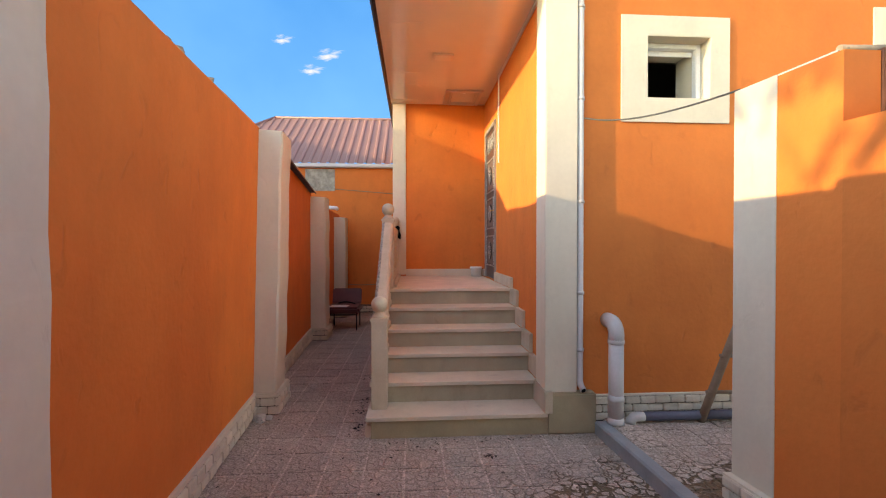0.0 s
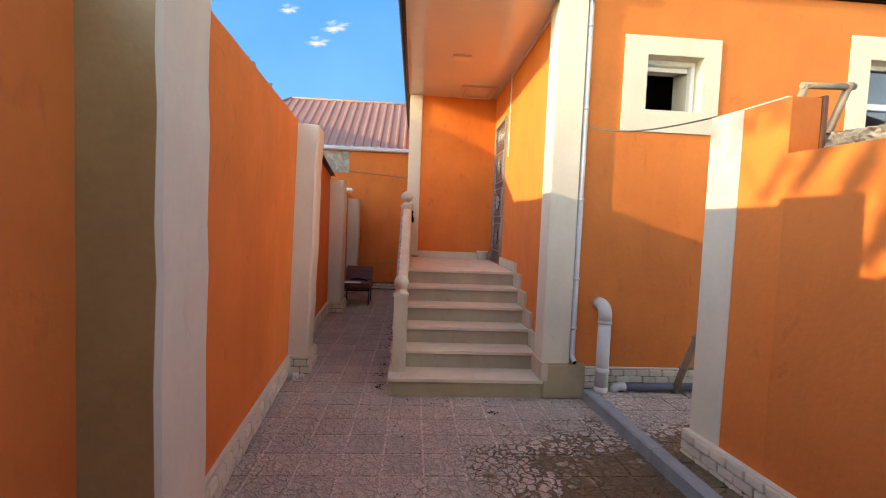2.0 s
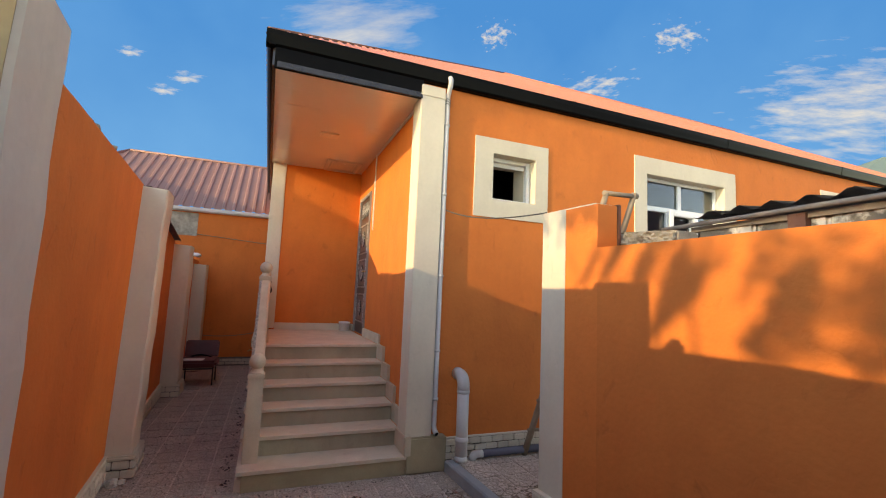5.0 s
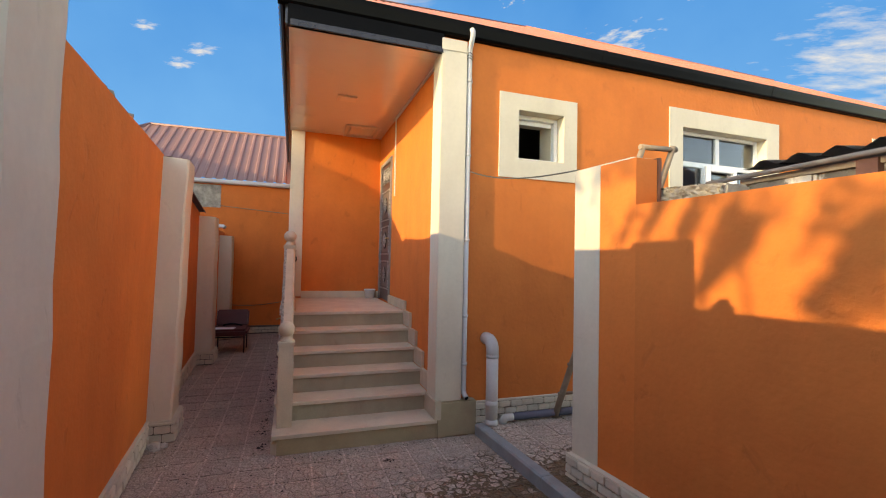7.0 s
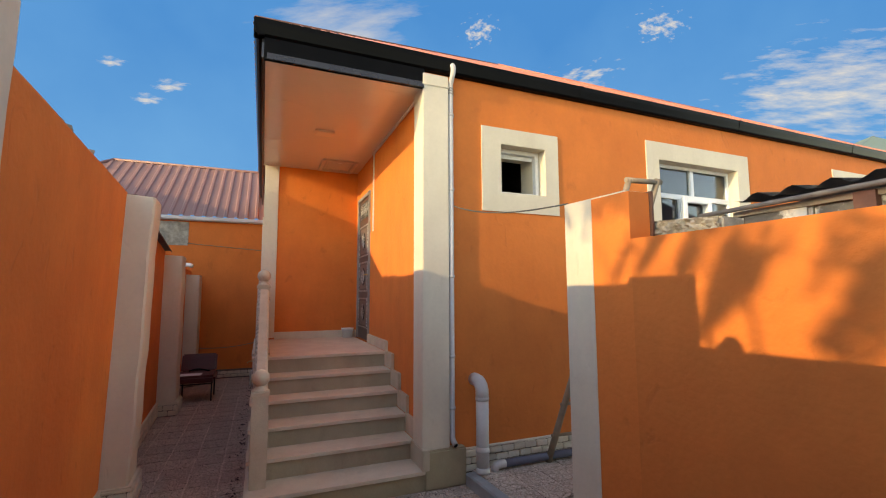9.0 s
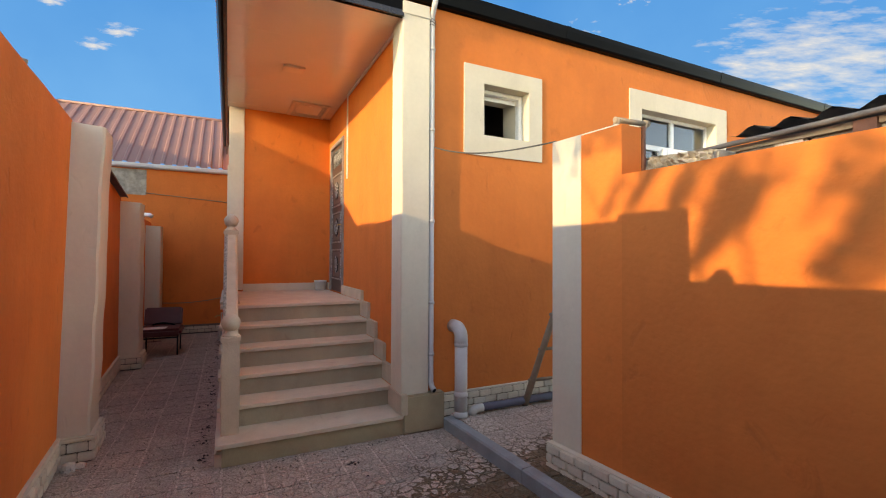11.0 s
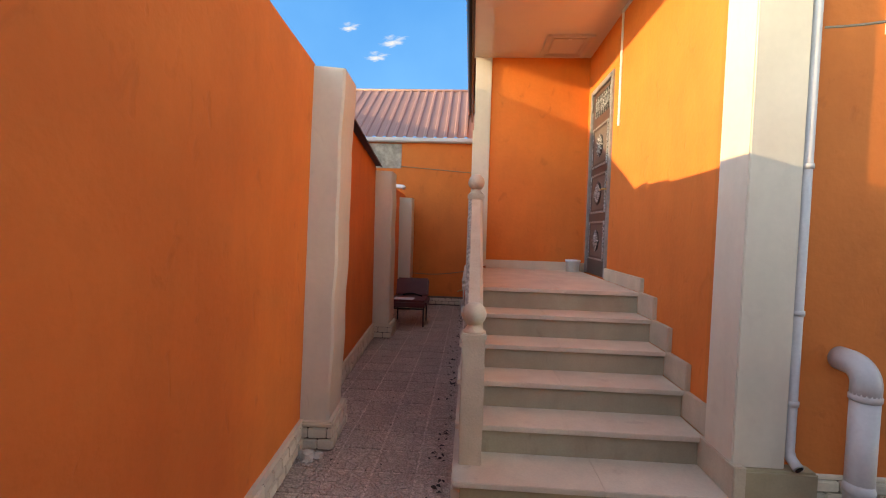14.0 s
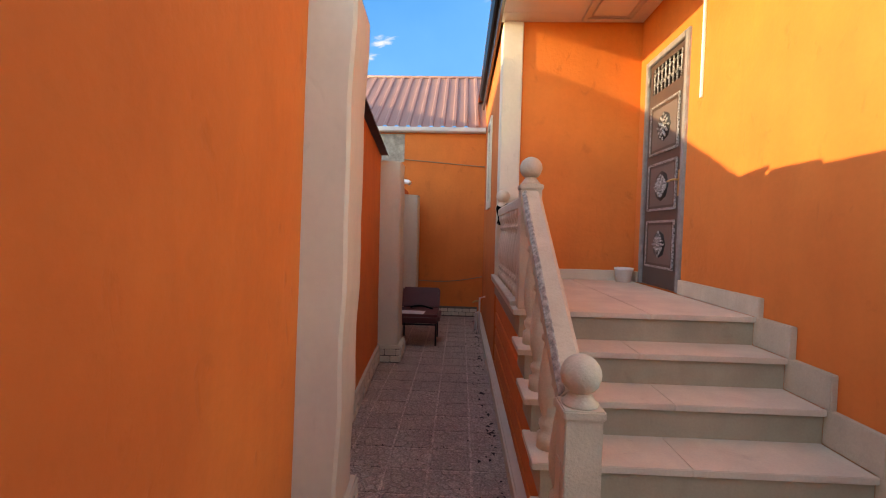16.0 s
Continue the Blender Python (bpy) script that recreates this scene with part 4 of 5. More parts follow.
vent_pipe = thing("vent_pipe", 2.165, 3.745, 0.1, "grey plastic waste pipe with an elbow into the wall", "pipe")
part("pipe", tube([(2.165, 3.735, 0.10), (2.165, 3.735, 0.70)], 0.055, 20), PIPE_GREY, vent_pipe)
part("elbow", tube([(2.165, 3.735, 0.70), (2.165, 3.735, 0.77)] + [(2.165 - 0.004 * (1 - math.cos(a)), 3.735 + 0.085 * (1 - math.cos(a)), 0.77 + 0.085 * math.sin(a)) for a in [radians(q) for q in range(10, 91, 10)]] + [(2.16, 3.885, 0.857)], 0.057, 20), PIPE_GREY, vent_pipe)
for z in (0.10, 0.27, 0.70):
    part("socket", lathe([(0.055, 0.0), (0.060, 0.004), (0.061, 0.024), (0.057, 0.030), (0.0555, 0.05)], 2.165, 3.735, z), PIPE_GREY, vent_pipe)
floor_pipe = thing("floor_pipe", 2.35, 3.73, 0.1, "slate grey plastic pipe lying along the house plinth", "pipe")
part("pipe", tube([(2.36, 3.735, 0.148), (4.6, 3.735, 0.148)], 0.034, 14), PIPE_DARK, floor_pipe)
part("elbow", tube([(2.38, 3.735, 0.148), (2.33, 3.735, 0.148), (2.30, 3.735, 0.142), (2.282, 3.735, 0.12), (2.28, 3.735, 0.099)], 0.036, 14), PIPE_GREY, floor_pipe)

# plinth of the house
part("plinth_core", box(2.047, 8.0, 3.868, 3.8805, 0.05, 0.262), MORTAR, wall_south, "dark mortar behind the plinth bricks")
part("plinth_cap", box(2.047, 8.0, 3.850, 3.8805, 0.262, 0.278, 0.004), CREAM, wall_south)

# ---------------------------------------------------------------- ladder
ladder = thing("ladder", 3.02, 3.73, 0.1, "grey weathered pole ladder leaning across from the house wall", "ladder")
def rung_at(x, z):
    return (x, 3.74 - (z - 0.1) * 0.437, z)


for x, drift, top in ((2.835, 0.026, 2.475), (3.215, -0.016, 2.500)):
    heights = [0.1 + (top - 0.1) * k / 10 for k in range(11)]
    pts = [rung_at(x + 0.012 * noise.noise((z, x, 3)) + drift * (z - 0.1), z) for z in heights]
    part("stringer", tube(pts, [0.030 - 0.0007 * k + 0.001 * (k % 2) for k in range(11)], 10), WOOD, ladder)
for z in (0.36, 0.66, 0.98, 1.28, 1.58, 1.88, 2.18):
    a, b = rung_at(2.79 + 0.026 * z, z), rung_at(3.27 - 0.016 * z, z + random.uniform(-0.02, 0.02))
    part("rung", tube([a, b], 0.015, 8), WOOD, ladder)
part("rung", tube([rung_at(2.868, 2.466), rung_at(3.04, 2.470), rung_at(3.215, 2.476)], [0.021, 0.020, 0.021], 10), WOOD, ladder)

# ---------------------------------------------------------------- right hand wall
def right_face(y):
    return 2.315 + 0.105 * (2.72 - y)


def right_slab(y0, y1, front, back, z0, z1, bev=0.0):
    bm = bmesh.new()
    count = max(1, int(abs(y1 - y0) / 0.3))
    rows = []
    for i in range(count + 1):
        y = y0 + (y1 - y0) * i / count
        x = right_face(y)
        k = 0.01 * noise.noise((y * 1.3, 5.0, z1)) if 0 < i < count else 0
        rows.append([bm.verts.new(v) for v in ((x + front, y, z0), (x + front, y, z1 + k), (x + back, y, z1 + k), (x + back, y, z0))])
    for r, s in zip(rows, rows[1:]):
        for k in range(4):
            bm.faces.new((r[k], r[(k + 1) % 4], s[(k + 1) % 4], s[k]))
    bm.faces.new(rows[0])
    bm.faces.new(rows[-1])
    return bm


right_wall = structure("wall_yard", right_slab(2.20, -1.0, 0.0, 0.20, 0.0, 1.94), ORANGE, "low orange plastered yard wall with a raised cream end", "wall")
part("end_stub", right_slab(2.72, 2.20, 0.0, 0.16, 0.0, 2.228), ORANGE, right_wall)
part("end_band", right_slab(2.724, 2.487, -0.004, 0.0, 0.24, 2.235), CREAM, right_wall, "cream painted band")
part("end_mortar", right_slab(2.722, 2.23, 0.005, 0.15, 2.226, 2.238), CREAM, right_wall, "rough mortar on the wall top")
part("plinth_core", right_slab(2.735, -1.0, -0.030, 0.0, 0.05, 0.243), MORTAR, right_wall, "dark mortar behind the plinth bricks")
part("plinth_cap", right_slab(2.735, -1.0, -0.045, 0.0, 0.236, 0.250), CREAM, right_wall)
# no gate known here; dark upright sheet added to shade south faces
gate = structure("gate", box(-0.55, 2.95, -1.08, -1.02, 0, 3.0), RUST, "unseen dark brown sheet added behind the yard to cut light", "gate")

# kerb stones
for i, (y0, y1) in enumerate(((3.79, 2.752), (2.746, 1.75), (1.744, 0.75), (0.744, -0.25))):
    k = thing("kerb_stone", 2.06, (y0 + y1) / 2, -0.012, "grey concrete kerb stone between the paving levels", "kerb", "kerb stones", "structure")
    bm = bmesh.new()
    prof = ((0.0, -0.012), (0.0, 0.088), (0.012, 0.1), (0.085, 0.1), (0.085, -0.012))
    rings = [[bm.verts.new((2.030 + 0.05 * (3.75 - y) + a, y, z)) for a, z in prof] for y in (y0, y1)]
    for j in range(5):
        bm.faces.new((rings[0][j], rings[0][(j + 1) % 5], rings[1][(j + 1) % 5], rings[1][j]))
    bm.faces.new(rings[0])
    bm.faces.new(rings[1])
    part("stone", bm, KERB, k)

# ---------------------------------------------------------------- shed behind the yard wall
shed = thing("shed", 3.4, 0.0, 0.0, "low shed of limewashed blocks with a wavy grey roof sheet", "shed")
rough = bmesh.new()
for i in range(16):
    y = 1.86 - 0.34 * i
    for j in range(6):
        b = box(2.86 + random.uniform(-0.02, 0.02), 3.1, y - 0.335, y, 0.0 + 0.345 * j, 0.34 + 0.345 * j, 0.015)
        join(rough, b)
part("block_wall", rough, LIMEWASH, shed, "limewashed rubble blocks with shade painted as dark patches")
sheet = bmesh.new()
n = 160
rows = []
for i in range(n + 1):
    y = 1.86 - 5.2 * i / n
    w = 0.020 * math.sin(y * 2 * math.pi / 0.17) + 0.008 * noise.noise((y * 2, 0, 9))
    rows.append([sheet.verts.new((x, y, z + w)) for x, z in ((2.80, 2.135), (3.6, 2.21), (4.6, 2.30))])
for r, s in zip(rows, rows[1:]):
    for k in range(2):
        f = sheet.faces.new((r[k], r[k + 1], s[k + 1], s[k]))
        f.smooth = True
bmesh.ops.solidify(sheet, geom=sheet.faces[:], thickness=0.012)
part("roof_sheet", sheet, ASBESTOS, shed, "weathered wavy roof sheet")
part("pole", tube([(2.80, 2.08, 2.080), (2.80, 1.2, 2.090), (2.80, -3.3, 2.10)], 0.014, 10), ASBESTOS, shed, "grey pole under the sheet edge")
part("batten", box(2.84, 2.90, -3.3, 1.9, 2.045, 2.075), WOOD, shed)
for y in (1.30, -0.4, -2.0):
    part("post", box(2.82, 2.87, y - 0.04, y + 0.04, 0.0, 2.07), RUST, shed, "brown wooden post")
part("back_wall", box(4.5, 4.6, -3.4, 1.9, 0, 2.25), LIMEWASH, shed)

slab = thing("coping_block", 2.62, 2.1, 1.9, "rough broken grey concrete block on the wall", "block")
bm = bmesh.new()
bmesh.ops.create_grid(bm, x_segments=150, y_segments=36, size=0.5)
for v in bm.verts:
    y, h = v.co.x + 0.5, v.co.y + 0.5
    top = 2.075 - 0.05 * y
    rip = 0.5 * (1 + math.sin(y * 130 + 9 * noise.noise((y * 7, h * 3, 0)) + 3 * h))
    v.co = Vector((2.590 - 0.034 * rip * (0.6 + noise.noise((y * 22, h * 9, 4))) - 0.030 * noise.noise((y * 14, h * 6, 2)), 2.42 - 0.62 * y, 1.90 + (top - 1.90) * h))
part("broken_face", bm, CONCRETE, slab)
part("block", moved(box(2.60, 2.78, -0.31, 0.31, -0.09, 0.09, 0.012), pose(0, 2.11, 1.96, 4.5)), CONCRETE, slab)
drape = thing("rusty_strip", 2.55, 2.2, 1.95, "brown rusty sheet strip against the wall stub", "sheet")
part("strip", box(2.535, 2.56, 2.19, 2.42, 1.93, 2.24, 0.004), RUST, drape)

# wire from the downpipe to the yard wall
wire = thing("cable", 1.95, 3.78, 2.39, "thin grey cable strung from the downpipe to the yard wall", "cable")
pts = []
for i in range(17):
    f = i / 16
    p = Vector((1.95, 3.82, 2.405)).lerp(Vector((2.335, 2.715, 2.245)), f)
    p.z -= 0.075 * 4 * f * (1 - f) * (1 - 0.4 * f)
    pts.append(p)
part("strand", tube(pts, 0.0055, 6), CABLE, wire)

# ---------------------------------------------------------------- house at the end of the alley
back = structure("wall_alley_end", box(-6.0, 0.36, 9.93, 10.2, 0.0, 3.06), ORANGE, "orange plastered wall closing the alley", "wall")
part("cement_patch", box(-1.6, -0.99, 9.925, 9.932, 2.56, 3.02), CONCRETE, back, "bare grey cement patch")
part("plinth_core", box(-0.9, 0.288, 9.915, 9.931, 0.0, 0.17), MORTAR, back)
alley_gutter = part("gutter", extrude_x([(9.93, 3.04), (9.86, 3.04), (9.835, 3.065), (9.83, 3.12), (9.842, 3.12), (9.85, 3.07), (9.93, 3.06)], -6.0, 0.345), GUTTER_PALE, back, "pale metal gutter")
pink = bmesh.new()
run2 = math.hypot(2.1, 1.5)
join(pink, moved(ribbed(8.0, lambda x: run2 * min(1.0, (x + 0.001) / 1.7), 0.19, 0.022), Matrix.Translation((-4.5, 9.85, 3.125)) @ Matrix.Rotation(math.atan2(1.5, 2.1), 4, "X")))
far_roof = structure("roof_alley_end", pink, ROOF_PINK, "faded brown ribbed metal roof behind the alley", "roof")
part("ridge_cap", tube([(-2.82, 11.95, 4.64), (3.5, 11.95, 4.64)], 0.035, 8), ROOF_PINK, far_roof)
part("hip_cap", tube([(-4.5, 9.85, 3.15), (-2.82, 11.95, 4.64)], 0.035, 8), ROOF_PINK, far_roof)
for z0, z1, sag, x0 in ((2.60, 2.50, 0.0, -1.0), (0.60, 0.68, 0.05, -0.8)):
    c = thing("wall_cable", -0.3, 9.92, min(z0, z1), "thin cable run along the end wall", "cable", "cables on the end wall")
    part("strand", tube([(x0 + (0.35 - x0) * i / 10, 9.918, z0 + (z1 - z0) * i / 10 - sag * math.sin(math.pi * i / 10)) for i in range(11)], 0.007, 6), WOOD, c)

# rusty coping sheet on the alley wall
coping = thing("coping_sheet", -0.85, 6.0, 2.3, "brown metal coping sheet along the garden wall", "coping")
bm = bmesh.new()
rows = []
for i in range(13):
    y = 4.72 + 2.55 * i / 12
    x = -0.722 - 0.0545 * (y - 4.40)
    z = 2.495 - 0.107 * (y - 4.72)
    rows.append([bm.verts.new(p) for p in ((x + 0.075, y, z - 0.035), (x + 0.07, y, z - 0.005), (x - 0.25, y, z - 0.015))])
for r, s in zip(rows, rows[1:]):
    for k in range(2):
        bm.faces.new((r[k], r[k + 1], s[k + 1], s[k]))
bmesh.ops.solidify(bm, geom=bm.faces[:], thickness=0.006)
part("sheet", bm, RUST, coping)
lamp = thing("pipe_end", -0.80, 9.0, 2.1, "pale pipe end on the garden wall top", "pipe")
part("pipe", tube([(-0.98, 9.0, 2.14), (-0.80, 8.97, 2.125), (-0.77, 8.96, 2.10)], 0.035, 12), PVC, lamp)

# ---------------------------------------------------------------- chair in the alley
chair = thing("padded_chair", -0.52, 8.25, 0.0, "low maroon padded chair with dark metal legs", "chair")
bm = bmesh.new()
part("seat", box(-0.82, -0.25, 7.91, 8.48, 0.285, 0.395, 0.035), MAROON, chair)
bm = box(-0.79, -0.28, -0.03, 0.03, 0.0, 0.29, 0.022)
part("backrest", moved(bm, pose(0, 8.49, 0.375, -22)), MAROON, chair)
for x, y in ((-0.75, 7.99), (-0.30, 7.99), (-0.75, 8.44), (-0.30, 8.44)):
    part("leg", tube([(x, y, 0.0), (x, y, 0.29)], 0.011, 8), DARK_METAL, chair)
part("seat_frame", tube([(-0.75, 7.99, 0.26), (-0.30, 7.99, 0.26), (-0.30, 8.44, 0.26), (-0.75, 8.44, 0.26), (-0.75, 7.99, 0.26)], 0.011, 8), DARK_METAL, chair)
paper = thing("paper", -0.56, 8.15, 0.44, "white sheet of paper lying on the chair", "paper")
part("sheet", moved(box(-0.15, 0.15, -0.105, 0.105, 0.0, 0.004), pose(-0.60, 8.07, 0.3955, 0, 0, -4)), PAPER, paper)
strap = thing("black_strap", -0.5, 8.38, 0.44, "black strap lying on the chair seat", "strap")
part("strap", tube([(-0.66 + 0.03 * i, 8.36 + 0.05 * math.sin(i * 0.5), 0.408 + 0.02 * math.sin(i * 0.33)) for i in range(11)], 0.012, 8), BLACK, strap)
tap = thing("water_tap_pipe", 0.30, 8.7, 0.0, "thin white pipe with a tap at the alley wall", "pipe")
part("pipe", tube([(0.27, 8.75, -0.012), (0.27, 8.75, 0.5), (0.345, 8.75, 0.52)], 0.012, 8), PVC, tap)
part("pipe", tube([(0.23, 8.95, -0.012), (0.23, 8.95, 0.25), (0.27, 8.90, 0.27)], 0.018, 8), PVC, tap)
part("spout", tube([(0.27, 8.75, 0.46), (0.20, 8.70, 0.46), (0.17, 8.69, 0.44)], 0.010, 8), BRASS, tap)

# ---------------------------------------------------------------- neighbouring house that shades the porch
nb = thing("neighbour_house", -5.0, 8.0, 0.0, "plain neighbouring house behind the garden wall", "house")
part("wall", box(-7.4, -2.6, 4.5, 12.5, 0.0, 2.70), LIMEWASH, nb)
bm = bmesh.new()
v = [bm.verts.new(p) for p in ((-7.6, 4.3, 2.72), (-2.4, 4.3, 2.72), (-2.4, 12.8, 2.75), (-7.6, 12.8, 2.75), (-5.0, 6.0, 4.60), (-5.0, 10.4, 4.60))]
for f in ((0, 1, 4), (1, 2, 5, 4), (2, 3, 5), (3, 0, 4, 5), (3, 2, 1, 0)):
    bm.faces.new([v[i] for i in f])
part("roof", bm, ROOF_PINK, nb)

TREE = Vector((-7.6, -0.3, -0.022))
tree = thing("tree", *TREE, "leafy garden tree behind the garden wall", "tree")
trunk = bmesh.new()
limbs = [((-7.6, -0.3, -0.05), (-7.52, -0.28, 1.4), (-7.6, -0.2, 2.8), (-7.55, -0.18, 3.7)), ((-7.55, -0.18, 3.6), (-7.4, 0.05, 4.1), (-7.5, 0.4, 4.5)),
         ((-7.55, -0.18, 3.6), (-7.5, -0.2, 4.1), (-7.6, -0.15, 4.7)), ((-7.6, -0.2, 2.8), (-7.7, -0.7, 3.7), (-7.6, -1.1, 4.5)), ((-7.6, -0.2, 3.1), (-7.8, 0.2, 3.9), (-7.9, 0.7, 4.8))]
for k, line in enumerate(limbs):
    join(trunk, tube(line, [0.12, 0.10, 0.07, 0.04] if k == 0 else [0.022, 0.014, 0.005], 8))
part("trunk", trunk, BARK, tree)
verts, faces = [], []
rng = random.Random(5)
for cy, cz, sy, sz, count in ((0.47, 4.55, 0.020, 0.022, 33), (0.33, 4.53, 0.020, 0.022, 44), (0.29, 4.62, 0.027, 0.022, 38), (0.08, 4.55, 0.027, 0.022, 49), (0.02, 4.58, 0.027, 0.022, 49), (-0.11, 4.52, 0.027, 0.026, 66),
                              (-0.15, 4.41, 0.034, 0.026, 82), (-0.10, 4.35, 0.024, 0.022, 66), (-0.07, 4.30, 0.024, 0.022, 55), (-0.23, 4.46, 0.027, 0.026, 66), (-0.55, 4.29, 0.034, 0.030, 71), (-0.65, 4.46, 0.034, 0.045, 93),
                              (-0.67, 4.35, 0.041, 0.038, 93), (-0.62, 4.20, 0.027, 0.022, 38), (-0.54, 4.53, 0.034, 0.022, 44), (-1.0, 4.35, 0.12, 0.12, 420), (-1.5, 4.4, 0.2, 0.16, 420), (-0.1, 5.0, 0.35, 0.1, 450), (-1.0, 5.0, 0.4, 0.16, 450), (0.8, 4.95, 0.2, 0.1, 150)):
    for _ in range(count):
        p = Vector((rng.gauss(-7.6, 0.3), rng.gauss(cy, sy), rng.gauss(cz, sz)))
        a, b = Vector((rng.gauss(0, 1), rng.gauss(0, 1), rng.gauss(0, 1))).normalized(), Vector((rng.gauss(0, 1), rng.gauss(0, 1), rng.gauss(0, 1)))
        b = (b - a * a.dot(b)).normalized()
        k = len(verts)
        verts += [p + a * 0.05, p + b * 0.022, p - a * 0.05, p - b * 0.022]
        faces.append((k, k + 1, k + 2, k + 3))
me = bpy.data.meshes.new("crown")
me.from_pydata([v - TREE for v in verts], [], faces)
me.materials.append(LEAF)
crown = new("crown", me)
crown.parent = tree

# house across the yard to the south-east, mirrored in the window panes
south = thing("neighbour_house", 20.0, -13.0, 0.0, "plain house with a faded brown hipped roof", "house")
part("wall", box(13.0, 27.0, -16.0, -10.0, -0.03, 4.9), LIMEWASH_PALE, south)
bm = bmesh.new()
v = [bm.verts.new(p) for p in ((12.6, -16.4, 4.9), (27.4, -16.4, 4.9), (27.4, -9.6, 4.9), (12.6, -9.6, 4.9), (17.5, -13.0, 7.8), (23.0, -13.0, 7.8))]
for f in ((0, 1, 5, 4), (1, 2, 5), (2, 3, 4, 5), (3, 0, 4), (3, 2, 1, 0)):
    bm.faces.new([v[i] for i in f])
part("roof", bm, ROOF_PINK, south)

# far green roof beyond the house
far = thing("distant_house", 34.0, 15.0, 0.0, "distant house with a green hipped roof", "house")
part("wall", box(36.0, 60.0, 16.5, 19.0, -0.03, 10.3), LIMEWASH_PALE, far)
bm = bmesh.new()
v = [bm.verts.new(p) for p in ((35.0, 15.9, 10.3), (61.0, 15.9, 10.3), (61.0, 19.5, 10.3), (35.0, 19.5, 10.3), (42.5, 17.7, 13.3), (54.0, 17.7, 13.3))]
for f in ((0, 1, 5, 4), (1, 2, 5), (2, 3, 4, 5), (3, 0, 4), (3, 2, 1, 0)):
    bm.faces.new([v[i] for i in f])
part("roof", bm, GREEN_ROOF, far)


# open sky and clouds, far off
bm = bmesh.new()
ring = []
for i in range(17):
    az = radians(-60 + 10 * i)
    ring.append([bm.verts.new((1300 * math.cos(radians(e)) * math.sin(az), 1300 * math.cos(radians(e)) * math.cos(az), 1300 * math.sin(radians(e)))) for e in range(-2, 59, 5)])
for a, b in zip(ring, ring[1:]):
    for k in range(len(a) - 1):
        bm.faces.new((a[k], a[k + 1], b[k + 1], b[k]))
structure("backdrop", bm, SKY_BLUE, "clear blue evening sky", "sky")


def cloud(az, el, wide, high, mat, tilt, label):
    d = 900.0
    e, a = radians(el), radians(az)
    at = Vector((d * math.cos(e) * math.sin(a), d * math.cos(e) * math.cos(a), d * math.sin(e)))
    bm = bmesh.new()
    bmesh.ops.create_grid(bm, x_segments=4, y_segments=4, size=1.0)
    me = bpy.data.meshes.new("cloud")
    bm.to_mesh(me)
    bm.free()
    me.materials.append(mat)
    ob = tagged(new("cloud", me), label, "cloud", "clouds", "structure")
    ob.matrix_world = look(at, (0, 0, 1.5), tilt) @ Matrix.Diagonal((d * math.tan(radians(wide / 2)), d * math.tan(radians(high / 2)), 1, 1))


for row in ((-16.0, 23.6, 4.5, 2.4, WISP, -8, "small white wisp of cloud"), (-10.6, 22.6, 6.5, 3.2, WISP, -10, "small white wisp of cloud"), (-12.6, 20.8, 5.5, 2.8, WISP, -4, "small white wisp of cloud"),
            (8.0, 31.5, 27.0, 12.0, STREAK, -14, "thin streaky white cloud"), (27.5, 32.0, 8.0, 7.0, PUFF, 0, "dappled white cloud"), (40.0, 25.5, 18.0, 8.0, PUFF, -6, "dappled white cloud"),
            (50.0, 29.5, 10.0, 7.0, PUFF, 20, "dappled white cloud"), (66.0, 19.0, 30.0, 17.0, BANK, 16, "bright bank of broken cloud"), (56.0, 16.5, 14.0, 6.0, PUFF, 12, "dappled white cloud")):
    cloud(*row)

# ---------------------------------------------------------------- rubble and dry leaves
lump = thing("mortar_lump", -0.60, 4.22, 0.0, "lump of pale mortar lying by the pier foot", "rubble")
bm = bmesh.new()
for dx, dy, r in ((0.0, 0.0, 0.05), (0.06, 0.02, 0.035), (-0.05, 0.03, 0.03), (0.02, -0.04, 0.028)):
    k = ball(r, -0.60 + dx, 4.22 + dy, r * 0.45, 8)
    for v in k.verts:
        v.co += Vector((1, 1, 0.4)) * 0.018 * noise.noise(v.co * 40)
        v.co.z = max(v.co.z * 0.8, 0.0)
    join(bm, k)
for f in bm.faces:
    f.smooth = False
part("lump", bm, LIMEWASH_PALE, lump)
for x, y, r in ((-0.57, 2.93, 0.030), (-0.60, 3.35, 0.026), (-0.55, 2.78, 0.018)):
    crumb = thing("mortar_crumb", x, y, 2.43, "dark crumb of mortar on the garden wall top", "rubble", "crumbs on the garden wall")
    bm = ball(r, x, y, 2.437 + r * 0.5, 8)
    for v in bm.verts:
        v.co += Vector((1, 2, 0.4)) * 0.014 * noise.noise(v.co * 40)
    part("crumb", bm, WOOD, crumb)
log = thing("beam_end", -0.7, 1.15, 2.12, "end of a brown wooden beam lying across the garden wall", "beam")
part("beam", box(-1.4, -0.405, 1.11, 1.215, 2.118, 2.192, 0.026), REDWOOD, log)
rng = random.Random(11)
bm = bmesh.new()
spots = [(0.255 - abs(rng.gauss(0, 0.05)), rng.uniform(3.9, 9.6), rng.uniform(0.006, 0.022)) for _ in range(110)]
spots += [(rng.uniform(-0.6, 0.2), rng.uniform(3.0, 9.0), rng.uniform(0.004, 0.011)) for _ in range(60)]
spots += [(rng.uniform(-0.4, 1.9), rng.uniform(1.9, 3.7), rng.uniform(0.004, 0.012)) for _ in range(45)]
spots += [(rng.uniform(0.35, 1.9), 3.74 + rng.gauss(0, 0.025), rng.uniform(0.004, 0.010)) for _ in range(50)]
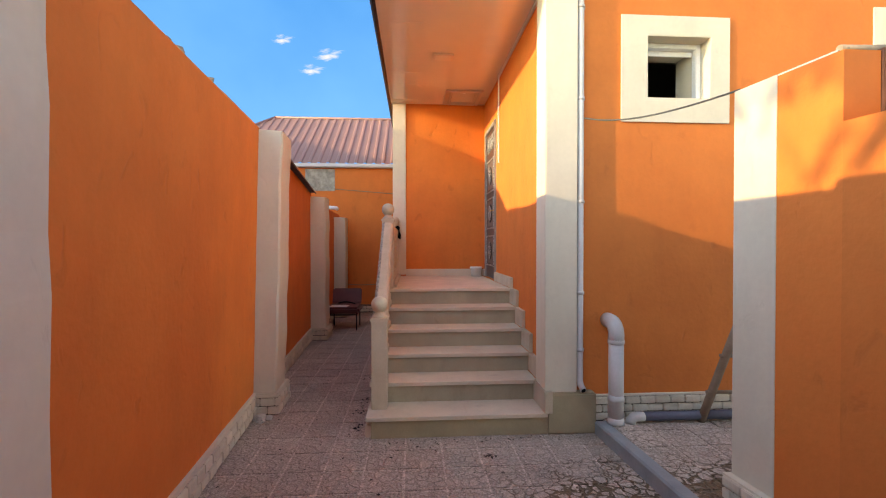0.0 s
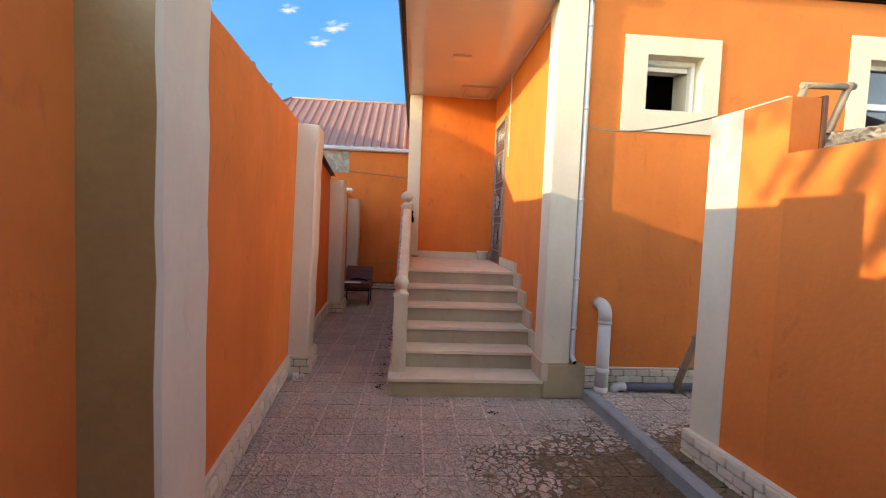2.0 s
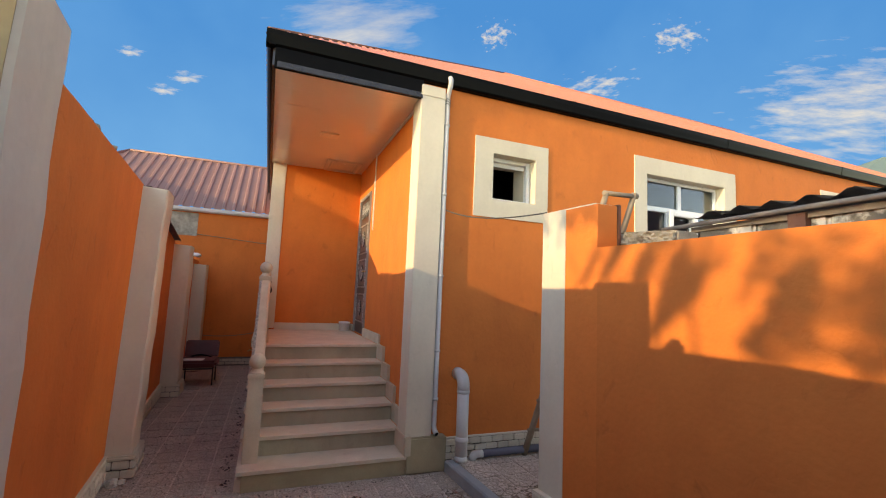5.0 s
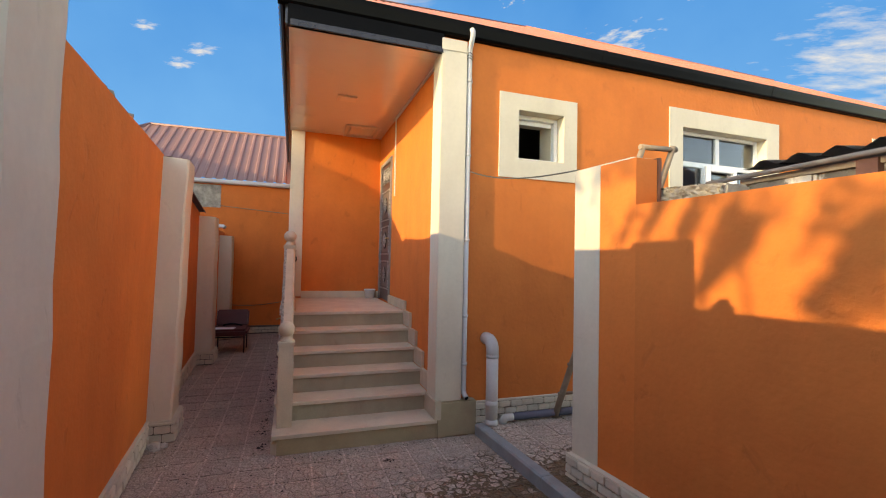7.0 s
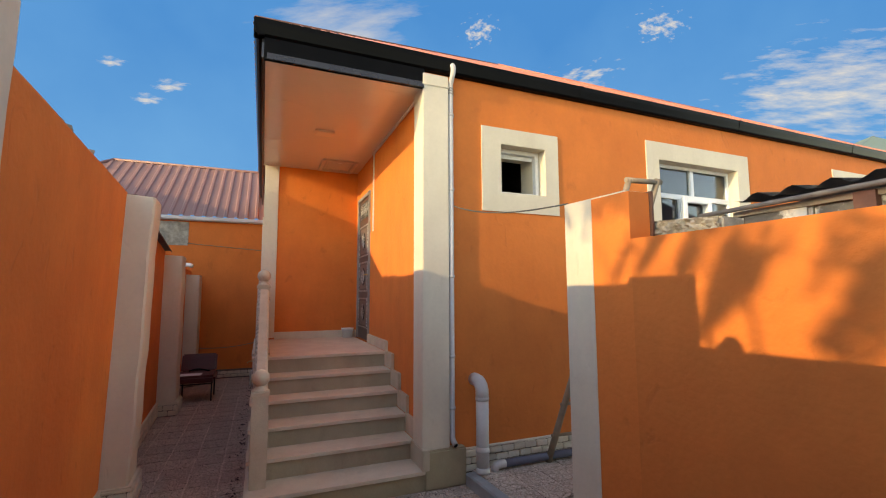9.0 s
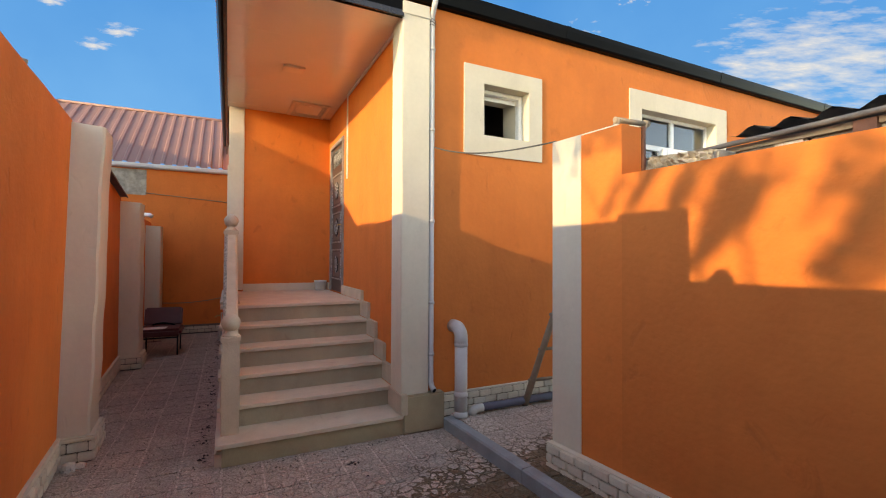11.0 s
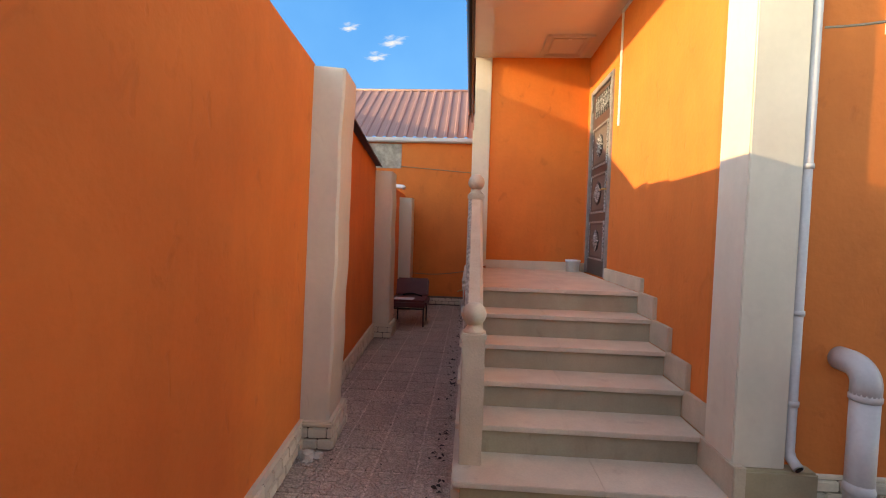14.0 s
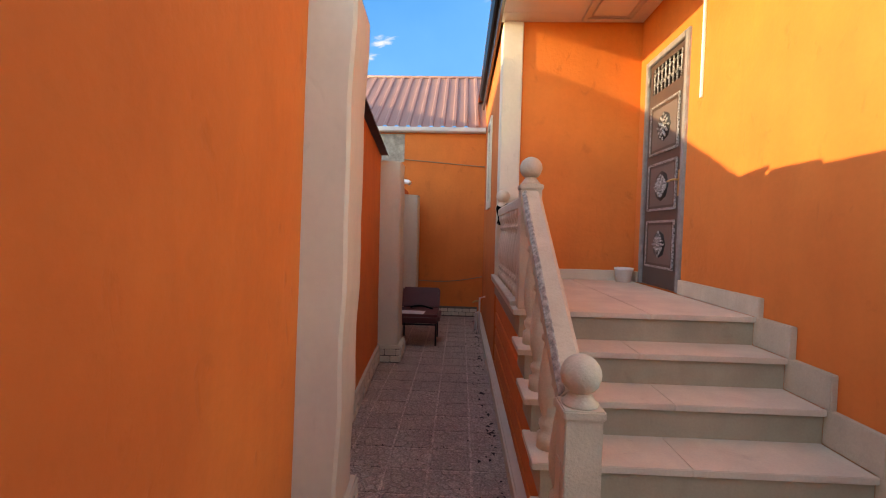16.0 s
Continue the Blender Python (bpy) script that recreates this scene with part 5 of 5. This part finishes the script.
spots += [(1.165 + rng.gauss(0, 0.03), 3.49 + rng.gauss(0, 0.012), 0.016) for _ in range(7)]
for x, y, r in spots:
    a = rng.uniform(0, 6.28)
    vs = [bm.verts.new((x + r * k * math.cos(a + q), y + r * k * math.sin(a + q), 0.003 + h)) for q, k, h in ((0, 1.3, 0.0), (1.4, 0.6, rng.uniform(0.2, 0.8) * r), (3.1, 1.2, 0.0), (4.6, 0.7, rng.uniform(0.1, 0.5) * r))]
    top = bm.verts.new((x, y, 0.004 + r * rng.uniform(0.3, 0.9)))
    for q in range(4):
        bm.faces.new((vs[q], vs[(q + 1) % 4], top))
litter = part("leaf_litter", bm, DRY_LEAF)
tagged(litter, "dark dry leaf crumbs scattered on the paving", "litter", kind="stuff")

# ---------------------------------------------------------------- bricks and paving, last
for a, b, z0, count in (((2.05, 3.866), (5.0, 3.866), 0.082, 3),):
    bricks_between(wall_south, a, b, count, z0)
bricks_between(right_wall, (right_face(2.735) - 0.032, 2.735), (right_face(0.2) - 0.032, 0.2), 3, 0.062)
bricks_between(back, (-0.88, 9.913), (0.285, 9.913), 2, 0.02)

T = 0.256
tile = piece_mesh("paving_tile", box(-T / 2 + 0.006, T / 2 - 0.006, -T / 2 + 0.006, T / 2 - 0.006, -0.010, 0.0, 0.004), TILE_MAT)
near, rest = [], []
for j in range(-2, 34):
    for i in range(-5, 9):
        x, y = 0.08 + T * (i + 0.5), 1.316 + T * (j + 0.5)
        if not (-0.47 - 0.062 * y - 0.12 < x < 2.03 + 0.05 * max(0, 3.75 - y) + 0.10):
            continue
        if y > 3.75 and 0.33 < x:
            continue
        near.append(pose(x, y, random.uniform(-0.0015, 0.0015), random.uniform(-0.25, 0.25), random.uniform(-0.25, 0.25), random.uniform(-0.3, 0.3)))
pieces("paving_tile", tile, pavement, near)
near = []
for j in range(0, 9):
    for i in range(0, 8):
        x, y = 2.125 + T * (i + 0.5), 3.86 - T * (j + 0.5)
        if x > right_face(y) - 0.06 and y < 2.75 and x < 4.4 and j > 4:
            continue
        near.append(pose(x, y, 0.098 + random.uniform(-0.0015, 0.0015), 0, 0, random.uniform(-0.3, 0.3)))
pieces("paving_tile", tile, platform, near)
